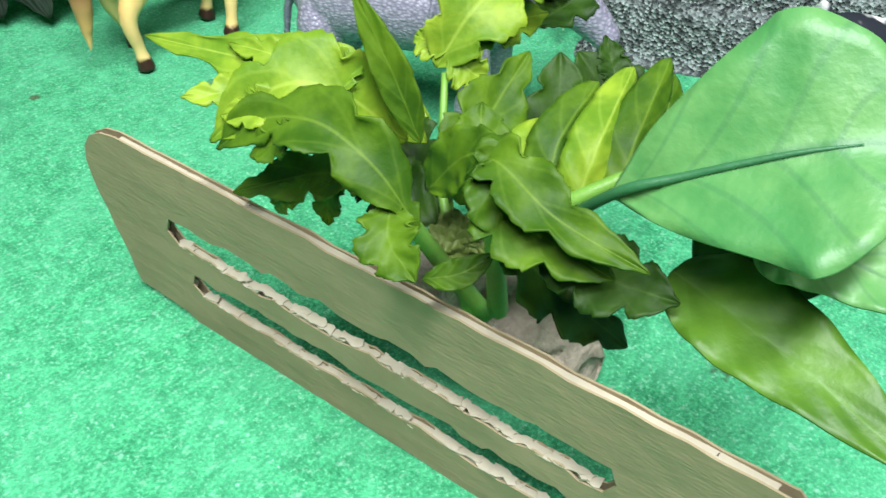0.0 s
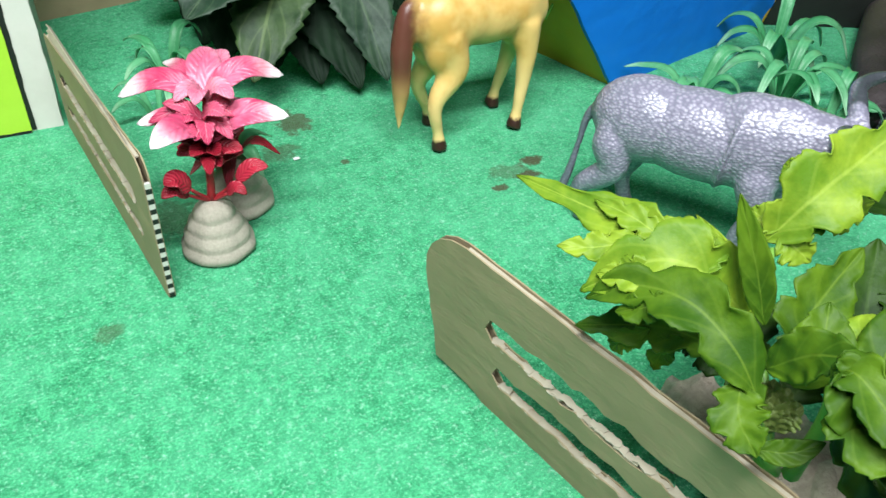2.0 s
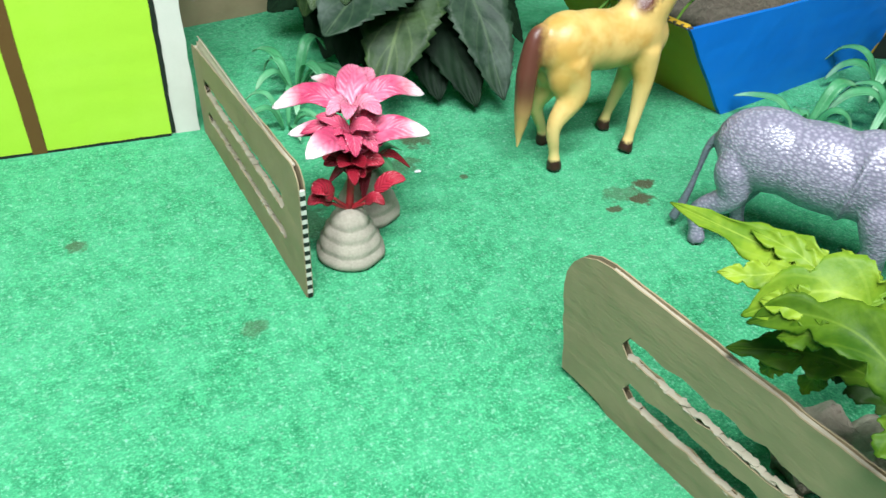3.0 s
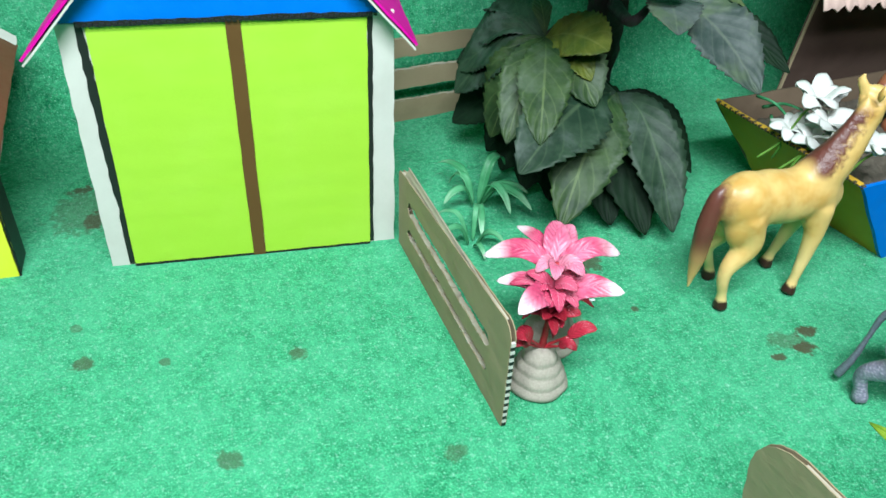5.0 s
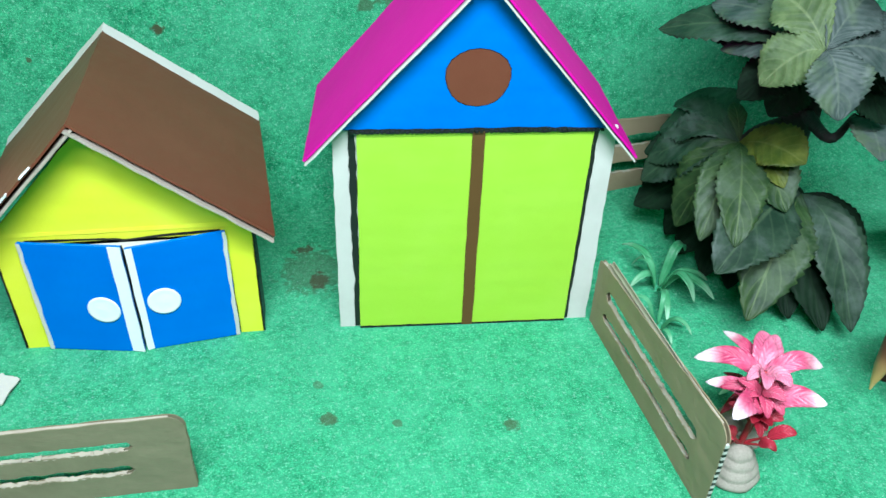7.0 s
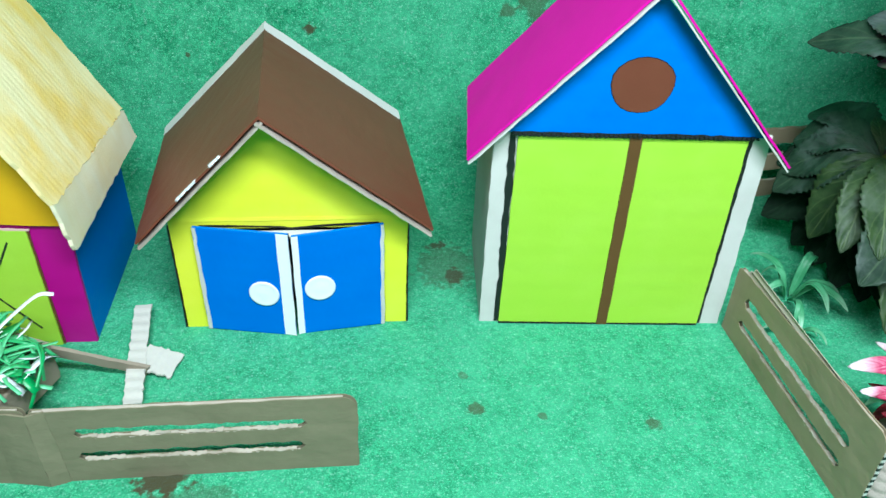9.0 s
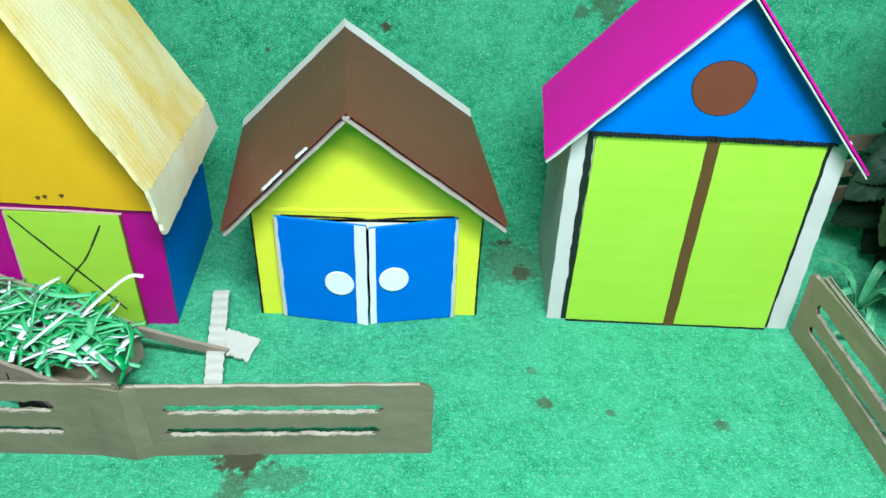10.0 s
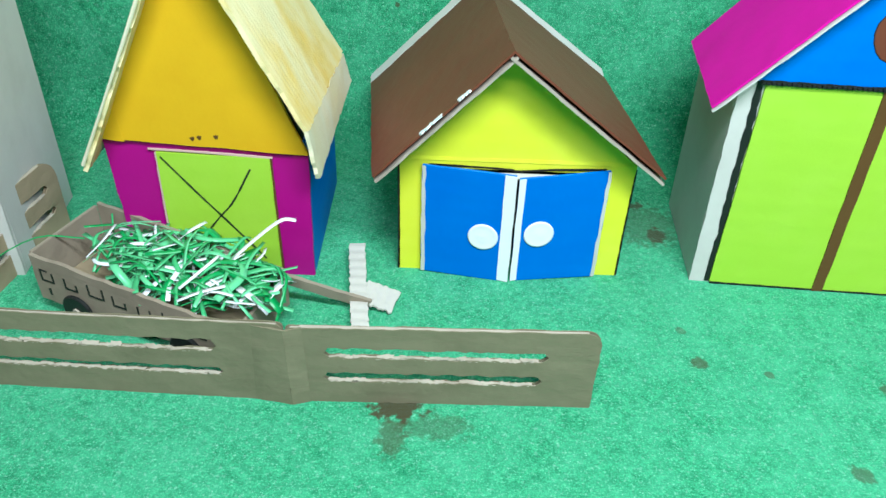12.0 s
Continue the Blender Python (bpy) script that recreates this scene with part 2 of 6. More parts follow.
def tube(bm, points, radii, seg=8, n=None, flat=1.0):
    n = n or 4 * (len(points) - 1)
    rings, prev = [], None
    for i in range(n + 1):
        s = i / n
        c = curve_at(points, s)
        t = (curve_at(points, min(1, s + 0.02)) - curve_at(points, max(0, s - 0.02))).normalized()
        side = prev if prev is not None else (Vector((0, 0, 1)) if abs(t.z) < 0.9 else Vector((1, 0, 0)))
        side = (side - t * side.dot(t)).normalized()
        prev, up = side, t.cross(side)
        x = s * (len(radii) - 1)
        k = min(int(x), len(radii) - 2)
        r = radii[k] + (radii[k + 1] - radii[k]) * (x - k)
        rings.append([bm.verts.new(c + (side * math.cos(a) + up * math.sin(a) * flat) * r) for a in (2 * math.pi * j / seg for j in range(seg))])
    for a, b in zip(rings, rings[1:]):
        for j in range(seg):
            bm.faces.new((a[j], a[(j + 1) % seg], b[(j + 1) % seg], b[j]))
    bm.faces.new(rings[0][::-1])
    bm.faces.new(rings[-1])
    return bm


def ball(bm, c, r, rot=(0, 0, 0), seg=20):
    got = bmesh.ops.create_uvsphere(bm, u_segments=seg, v_segments=seg // 2 + 2, radius=1)
    m = Matrix.LocRotScale(Vector(c), Euler([radians(a) for a in rot]), Vector(r if isinstance(r, tuple) else (r, r, r)))
    bmesh.ops.transform(bm, verts=got["verts"], matrix=m)
    return bm


def lathe(profile, seg=28, wob=0.0):
    bm = bmesh.new()
    rings = []
    for r, z in profile:
        rings.append([bm.verts.new(((r + wob * noise.noise((math.cos(a) * 2, math.sin(a) * 2, z * 90))) * math.cos(a), (r + wob * noise.noise((math.cos(a) * 2, math.sin(a) * 2, z * 90))) * math.sin(a), z)) for a in (2 * math.pi * j / seg for j in range(seg))])
    for a, b in zip(rings, rings[1:]):
        for j in range(seg):
            bm.faces.new((a[j], a[(j + 1) % seg], b[(j + 1) % seg], b[j]))
    bm.faces.new(rings[0][::-1])
    bm.faces.new(rings[-1])
    return bm


def blade(bm, points, width, up=(0, 0, 1), n=16, m=6, shape=(0.9, 0.8), teeth=0, bite=0.0, fold=0.25, wave=0.0, waves=5, seed=0, stem=0.0, wedge=False):
    """A leaf along a curve: a strip that swells and tapers, with a folded midrib, teeth and waves along its margin."""
    uv = bm.loops.layers.uv.verify()
    rnd = random.Random(seed)
    ph = rnd.uniform(0, 6.28)
    up = Vector(up)
    rows = []
    for i in range(n + 1):
        s = i / n
        c = curve_at(points, s)
        t = (curve_at(points, min(1, s + 0.03)) - curve_at(points, max(0, s - 0.03))).normalized()
        side = t.cross(up)
        side = side.normalized() if side.length > 1e-4 else Vector((1, 0, 0))
        nor = side.cross(t).normalized()
        q = max(0.0, (s - stem) / (1 - stem))
        w = math.sin(math.pi * min(1, q ** shape[0])) ** shape[1] if 0 < q < 1 else 0.0
        if wedge:
            w = (q / 0.52) ** 0.9 if q < 0.52 else max(0.0, math.cos((q - 0.52) / 0.48 * math.pi / 2)) ** 0.75
        w = max(w, 0.025) * width / 2
        cut = (s * teeth + ph) % 1.0
        saw = 1 - bite * (cut if bite < 0.3 else max(0, 1 - abs(cut - 0.8) / 0.2) ** 0.8 + 0.22 * ((s * teeth * 4 + ph) % 1.0)) if teeth and 0.08 < s < 0.98 else 1
        row = []
        for j in range(m + 1):
            u = 2 * j / m - 1
            e = abs(u) ** 2
            p = c + side * u * w * (1 - (1 - saw) * max(0, abs(u) - 0.35) / 0.65) + nor * (fold * abs(u) * w + wave * e * w * math.sin(waves * 6.28 * s + ph + (1.7 if u > 0 else 0)))
            row.append((bm.verts.new(p), (j / m, s)))
        rows.append(row)
    for a, b in zip(rows, rows[1:]):
        for j in range(m):
            q = (a[j], a[j + 1], b[j + 1], b[j])
            f = bm.faces.new([k[0] for k in q])
            f.smooth = True
            for lo, k in zip(f.loops, q):
                lo[uv].uv = k[1]
    return bm


def thicken(ob, th):
    mod = ob.modifiers.new("thickness", "SOLIDIFY")
    mod.thickness, mod.offset = th, 0
    return ob


# ---- room and felt ----
def felt_sheet():
    """One sheet of felt: over the table and up the wall behind, with a soft bend between."""
    prof = [(-0.75, 0.0), (-0.3, 0.0), (0.0, 0.0), (0.3, 0.0), (0.5, 0.0), (0.62, 0.0), (0.69, 0.0005)]
    prof += [(0.70 + 0.057 * math.sin(a), 0.057 - 0.057 * math.cos(a)) for a in (math.pi / 2 * k / 8 for k in range(1, 9))]
    prof += [(0.757, z) for z in (0.1, 0.2, 0.35, 0.5, 0.7)]
    bm = bmesh.new()
    rows = [[bm.verts.new((x, y, z)) for x in np.linspace(-1.7, 1.6, 34)] for y, z in prof]
    for a, b in zip(rows, rows[1:]):
        for j in range(33):
            bm.faces.new((a[j], a[j + 1], b[j + 1], b[j])).smooth = True
    got = bmesh.ops.extrude_face_region(bm, geom=list(bm.faces))
    bmesh.ops.translate(bm, verts=[v for v in got["geom"] if isinstance(v, bmesh.types.BMVert)], vec=(0, 0.003, -0.003))
    return part("ground", bm, M_FELT, smooth=True)


tagged(felt_sheet(), "green needle felt sheet over table and wall, stained brown, shade painted in spots", "felt ground", kind="structure")
tagged(part("table_top", box(-1.7, 1.6, -0.75, 0.78, -0.04, -0.004, 0.003), M_ROOM), "plain table board under the green felt", "table", kind="structure")
for nm, bx in (("wall_north", (-2.3, 2.3, 0.80, 0.9, -0.75, 1.95)), ("wall_south", (-2.3, 2.3, -2.3, -2.2, -0.75, 1.95)), ("wall_west", (-2.4, -2.3, -2.3, 0.9, -0.75, 1.95)),
               ("wall_east", (2.3, 2.4, -2.3, 0.9, -0.75, 1.95)), ("ceiling", (-2.4, 2.4, -2.3, 0.9, 1.95, 2.05)), ("floor", (-2.4, 2.4, -2.3, 0.9, -0.85, -0.75))):
    tagged(part(nm, box(*bx), M_ROOM), "plain grey plastered " + nm.split("_")[0] + " of the room", nm.split("_")[0], kind="structure")


# ---- cardboard fences ----
def fence(length, h0, h1, slots, at, label, seed, th=0.0034, corner=(0.012, 0.012), notch=False, group="cardboard fences", slant=0.0, wild=1.0, card=None, flutes=False):
    """A fence panel of corrugated card: two liners and the wave between, with slots cut through it. slots: (x0, x1, z0, z1)."""
    f = thing("cardboard_fence", label, "fence", group, at)
    c0, c1 = corner
    card = card or M_CARD
    arc = [math.pi / 2 * k / 5 for k in range(6)]
    out = [(0.001, 0), (length - 0.001, 0), (length, 0.001)]
    out += [(length - c1 + c1 * math.cos(a), h1 - c1 + c1 * math.sin(a)) for a in arc]
    out += [(c0 - (c0 + slant) * math.sin(a), h0 - c0 * 1.25 + c0 * 1.25 * math.cos(a)) for a in arc]
    if notch:
        out = [(0.0, 0.004), (0.026, 0.0025), (0.03, 0)] + out[1:]
    holes = []
    for k, (x0, x1, z0, z1) in enumerate(slots):
        mid = (z0 + z1) / 2
        holes.append(ragged([(x0, mid - 0.001), (x0 + 0.004, z0), (x1 - 0.004, z0), (x1, mid), (x1 - 0.003, z1), (x0 + 0.003, z1)], 0.005, 0.0008 * wild, seed * 7 + k))
    rim = ragged(out, 0.007, 0.0005 * wild ** 0.5, seed)
    part("front_liner", sheet(rim, holes, 0, 0.0006), card, f)
    part("back_liner", sheet(rim, holes, th - 0.0006, 0.0006), card, f)
    bm = bmesh.new()
    pitch, z, k = 0.0054, 0.0015, 0
    top = min(h0, h1) - max(c0, c1) * 0.9

    def strip(x0, x1, za, ya, zb, yb):
        vs = [bm.verts.new(p) for p in ((x0, ya, za), (x1, ya, za), (x1, yb, zb), (x0, yb, zb))]
        bm.faces.new(vs)

    while z < max(h0, h1) - 0.003:
        za, zb = z, z + pitch / 2
        ya, yb = (0.0007, th - 0.0007) if k % 2 else (th - 0.0007, 0.0007)
        x0, x1 = 0.0006, length - 0.0006
        if zb > top:
            x0, x1 = x0 + (zb - top) * 0.9, x1 - (zb - top) * 0.9
        cuts = [s for s in slots if s[2] - 0.0012 < zb and za < s[3] + 0.0012]
        if cuts:
            strip(x0, cuts[0][0] - 0.001, za, ya, zb, yb)
            strip(cuts[0][1] + 0.001, x1, za, ya, zb, yb)
        else:
            strip(x0, x1, za, ya, zb, yb)
        z, k = zb, k + 1
    core = part("corrugated_core", bm, M_TORN, f, "wavy inner paper seen at the cut edges")
    thicken(core, 0.0005)
    # black fill just inside both ends, for the shade between the flutes
    for x0, x1 in ((0.0022, 0.005), (length - 0.005, length - 0.0022)):
        part("flute_shade", box(x0 - 0.001 if x0 < 0.01 else x0, x1 if x0 < 0.01 else x1 + 0.001, 0.0007, th - 0.0007, 0.003, min(h0, h1) - max(c0, c1)), M_BLACK, f, "black fill in place of the shade inside the card")
    if flutes:
        # solid blocks on the end: black ones paint the shade in the hollows
        for mat, start, note in ((M_BLACK, 0, "black blocks painted as the shaded hollows of the cut edge"), (M_WHITE, 1, "pale flutes of the cut edge")):
            bm = bmesh.new()
            for k in range(start, int((h1 - c1) / 0.0027), 2):
                box(length - 0.001, length + 0.0006, 0.0004, th - 0.0004, 0.001 + k * 0.0027, 0.001 + (k + 1) * 0.0027, 0, bm)
            part("fluted_edge", bm, mat, f, note)
    # torn paper lips along the cuts
    rnd = random.Random(seed + 50)
    bm = bmesh.new()
    for x0, x1, z0, z1 in slots:
        x = x0 + 0.003
        while x < x1 - 0.008:
            w = rnd.uniform(0.004, 0.010)
            zz = z0 + rnd.uniform(-0.0006, 0.0006 * wild)
            slab((x, 0.0003, zz), (min(x + w, x1 - 0.002), 0.0003, zz + rnd.uniform(-0.0006, 0.0006)), (min(x + w, x1 - 0.002), th - 0.0004, zz + rnd.uniform(-0.0006, 0.0008)), (x, th - 0.0004, zz + rnd.uniform(-0.0004, 0.0008)), 0.0005, 4, 2, 0.0007, 0, rnd.random(), bm)
            x += w + rnd.uniform(-0.004, -0.001)
    x = c0
    while x < length - c1 - 0.01:
        w = rnd.uniform(0.012, 0.03)
        za = h0 + (h1 - h0) * x / length - 0.0009
        zb = h0 + (h1 - h0) * min(x + w, length - c1) / length - 0.0009
        slab((x, 0.0004, za), (min(x + w, length - c1), 0.0004, zb), (min(x + w, length - c1), th - 0.0004, zb), (x, th - 0.0004, za), 0.0008, 5, 2, 0.0003, 0, rnd.random(), bm)
        x += w
    part("torn_edge", bm, M_TORN, f, "pale torn paper along the cut edges")["kind"] = "stuff"
    return f


def along(p, q, lean=0.0):
    """The pose of a panel whose x runs from p to q on the floor; lean tips its top, in degrees."""
    yaw = math.degrees(math.atan2(q[1] - p[1], q[0] - p[0]))
    return pose(p[0], p[1], 0, 0, 0, yaw) @ pose(0, 0, 0, lean, 0, 0)


def span(p, q):
    return math.hypot(q[0] - p[0], q[1] - p[1])


# beside the tall barn, running away from its corner
pA, qA = (-0.0325, 0.526), (-0.0165, 0.337)
fence(span(pA, qA), 0.063, 0.076, [(0.02, 0.165, 0.038, 0.048), (0.02, 0.165, 0.019, 0.026)], along(pA, qA), "brown corrugated cardboard fence with two slots beside the lime barn", 3, corner=(0.004, 0.01), flutes=True)
# in front of the leafy plant
pB, qB = (0.079, 0.2435), (0.1225, 0.012)
fence(span(pB, qB), 0.0825, 0.080, [(0.033, 0.198, 0.043, 0.056), (0.037, 0.205, 0.019, 0.031)], along(pB, qB, 5.5), "brown cardboard fence, bent and leaning, before the leafy plant", 5, corner=(0.022, 0.004), notch=True, slant=0.003, wild=2.2)
# low fence before the houses, two panels joined at a crease
pC, qC = (-0.533, 0.3945), (-0.3335, 0.3975)
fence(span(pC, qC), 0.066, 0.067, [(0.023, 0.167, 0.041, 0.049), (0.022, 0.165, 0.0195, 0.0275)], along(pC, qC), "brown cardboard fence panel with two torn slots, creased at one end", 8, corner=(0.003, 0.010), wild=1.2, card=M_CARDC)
pC2, qC2 = (-0.84, 0.402), (-0.5345, 0.3945)
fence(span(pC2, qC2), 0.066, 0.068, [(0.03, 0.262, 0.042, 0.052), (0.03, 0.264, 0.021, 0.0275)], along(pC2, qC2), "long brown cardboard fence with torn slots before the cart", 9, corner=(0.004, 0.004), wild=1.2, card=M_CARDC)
f = bpy.data.objects["cardboard_fence.003"]
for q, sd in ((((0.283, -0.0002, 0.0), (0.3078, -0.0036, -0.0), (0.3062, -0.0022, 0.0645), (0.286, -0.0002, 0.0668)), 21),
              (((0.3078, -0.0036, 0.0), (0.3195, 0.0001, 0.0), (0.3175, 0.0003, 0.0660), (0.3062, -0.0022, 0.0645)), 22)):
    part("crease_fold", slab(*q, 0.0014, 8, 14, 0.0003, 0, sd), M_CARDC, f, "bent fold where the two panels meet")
# behind the tall barn
pD, qD = (-0.03, 0.70), (0.15, 0.728)
fence(span(pD, qD), 0.082, 0.08, [(0.02, 0.16, 0.052, 0.064), (0.02, 0.16, 0.022, 0.034)], along(pD, qD), "brown cardboard fence with two slots behind the barn", 12, corner=(0.006, 0.006))
# beside the white house
pE, qE = (-0.79, 0.405), (-0.757, 0.588)
fence(span(pE, qE), 0.068, 0.066, [(0.03, 0.172, 0.040, 0.048), (0.03, 0.175, 0.019, 0.026)], along(pE, qE), "brown cardboard fence with two slots beside the white house", 14, corner=(0.006, 0.018))


# ---- houses ----
def marker(pts, y, width, seed, th=0.0004):
    """A hand-drawn marker line in the x-z plane at y."""
    rnd = random.Random(seed)
    bm = bmesh.new()
    prev = None
    n = 26
    for i in range(n + 1):
        s = i / n
        c = curve_at([(p[0], 0, p[1]) for p in pts], s)
        d = curve_at([(p[0], 0, p[1]) for p in pts], min(1, s + 0.02)) - curve_at([(p[0], 0, p[1]) for p in pts], max(0, s - 0.02))
        d.normalize()
        w = width * rnd.uniform(0.7, 1.2) / 2
        side = Vector((-d.z, 0, d.x))
        q = [bm.verts.new((c.x + side.x * k * w, y + e, c.z + side.z * k * w)) for k, e in ((-1, 0), (1, 0), (1, -th), (-1, -th))]
        if prev:
            for j in range(4):
                bm.faces.new((prev[j], prev[(j + 1) % 4], q[(j + 1) % 4], q[j]))
        else:
            bm.faces.new(q)
        prev = q
    bm.faces.new(prev[::-1])
    return bm


def sheared(bm, k):
    for v in bm.verts:
        v.co.y += k * v.co.z
    return bm


def lime_barn():
    h = thing("toy_barn", "tall cardboard toy barn, lime doors, blue gable, pink roof", "toy house", "toy houses", pose(-0.135, 0.534, 0, 0, 0, -3.2))
    k = 0.03
    S = lambda bm: sheared(bm, k)
    part("front_wall", S(sheet(ragged([(-0.1, 0), (0.1, 0), (0.1, 0.174), (-0.1, 0.174)], 0.01, 0.0005, 1), [], 0, 0.003)), M_WHITE, h, "greyish white card posts")
    part("side_wall", S(box(-0.1, -0.097, 0.003, 0.112, 0.0, 0.164, 0.0006)), M_WHITE, h)
    part("side_wall", S(box(0.097, 0.1, 0.003, 0.112, 0.0, 0.164, 0.0006)), M_WHITE, h)
    part("back_wall", S(box(-0.097, 0.097, 0.109, 0.112, 0.0, 0.164, 0.0006)), M_WHITE, h)
    part("door", S(sheet(ragged([(-0.0845, 0.002), (-0.003, 0.001), (-0.003, 0.173), (-0.083, 0.174)], 0.012, 0.0004, 2), [], -0.0022, 0.0022)), M_LIME, h, "lime green paper door leaf")
    part("door", S(sheet(ragged([(0.0055, 0.001), (0.0815, 0.0), (0.0825, 0.172), (0.0055, 0.173)], 0.012, 0.0004, 3), [], -0.0022, 0.0022)), M_LIME, h, "lime green paper door leaf")
    part("door_strip", S(sheet(ragged([(-0.003, 0.0005), (0.0055, 0.0005), (0.0055, 0.1735), (-0.0035, 0.1735)], 0.012, 0.0003, 4), [], -0.0032, 0.003)), M_STRIP, h, "brown paper strip between the doors")
    part("marker_line", S(marker([(-0.0855, 0.001), (-0.0852, 0.05), (-0.0865, 0.09), (-0.0862, 0.13), (-0.0868, 0.174)], -0.0002, 0.0056, 5)), M_BLACK, h)
    part("marker_line", S(marker([(0.0826, 0.001), (0.0834, 0.06), (0.084, 0.12), (0.0845, 0.172)], -0.0002, 0.0036, 6)), M_BLACK, h)
    part("marker_line", S(marker([(-0.088, 0.1745), (-0.03, 0.1742), (0.03, 0.1742), (0.086, 0.1735)], -0.0026, 0.0040, 7, 0.0006)), M_BLACK, h)
    part("marker_line", S(marker([(-0.0845, 0.001), (0.0, 0.0008), (0.0815, 0.0008)], -0.0023, 0.0020, 8)), M_BLACK, h)
    part("gable", S(sheet(ragged([(-0.1005, 0.1755), (0.0970, 0.1745), (-0.001, 0.2780)], 0.01, 0.0003, 9), [], -0.003, 0.003)), M_BLUE, h, "blue paper gable")
    disc = [(-0.002 + 0.0215 * math.cos(a) * (1 + 0.04 * math.sin(3 * a)), 0.2125 + 0.0205 * math.sin(a) * (1 + 0.03 * math.cos(2 * a))) for a in (2 * math.pi * i / 20 for i in range(20))]
    w = part("round_window", S(sheet(disc, [], -0.0036, 0.0007)), M_BROWN, h, "round brown paper window")
    ring = [(-0.002 + (p[0] + 0.002) * 1.03, 0.2125 + (p[1] - 0.2125) * 1.03) for p in disc]
    part("window_outline", S(sheet(ring, [], -0.0032, 0.0003)), M_BLACK, w)
    part("fluted_edge", S(fluted(-0.087, 0.087, 0.1735, -0.0052)), M_BLACK, h, "dark corrugated edge under the gable")
    # roof halves: pink above, white cut border
    for sgn, ex, ez, bx, bz in ((-1, -0.1195, 0.159, -0.113, 0.157), (1, 0.113, 0.157, 0.116, 0.157)):
        top_f, top_b = Vector((-0.001, -0.0062, 0.2855)), Vector((0.003, 0.118, 0.2855))
        e_f, e_b = Vector((ex, -0.0085, ez)), Vector((bx, 0.112, bz))
        q = (e_f, top_f, top_b, e_b) if sgn < 0 else (top_f, e_f, e_b, top_b)
        r = part("roof_panel", slab(*q, 0.0016, 18, 14, 0.0004, 0.0, 4 + sgn), M_PINK, h, "pink paper roof half")
        off = (q[1] - q[0]).cross(q[3] - q[0]).normalized() * -0.0027
        fr = [e_f + off, top_f + off, top_b + off, e_b + off]
        q2 = fr if sgn < 0 else [fr[1], fr[0], fr[3], fr[2]]
        grow = (e_f - top_f).normalized() * 0.0015 + Vector((0, -0.0014, 0))
        q2 = [p + (grow if i < 2 else Vector()) for i, p in enumerate(q2)]
        part("roof_lining", slab(*q2, 0.0012, 18, 10, 0.0006, 0.0, 9 + sgn), M_WHITE, r, "white card under the pink paper")
    return h


def fluted(x0, x1, z, y):
    """The dark wave of a cut corrugated edge along x."""
    bm = bmesh.new()
    x, k = x0, 0
    while x < x1:
        box(x, x + 0.0022, y, y + 0.0024, z - 0.0002, z + (0.0010 if k % 2 else 0.0018), 0, bm)
        x, k = x + 0.0034, k + 1
    return bm


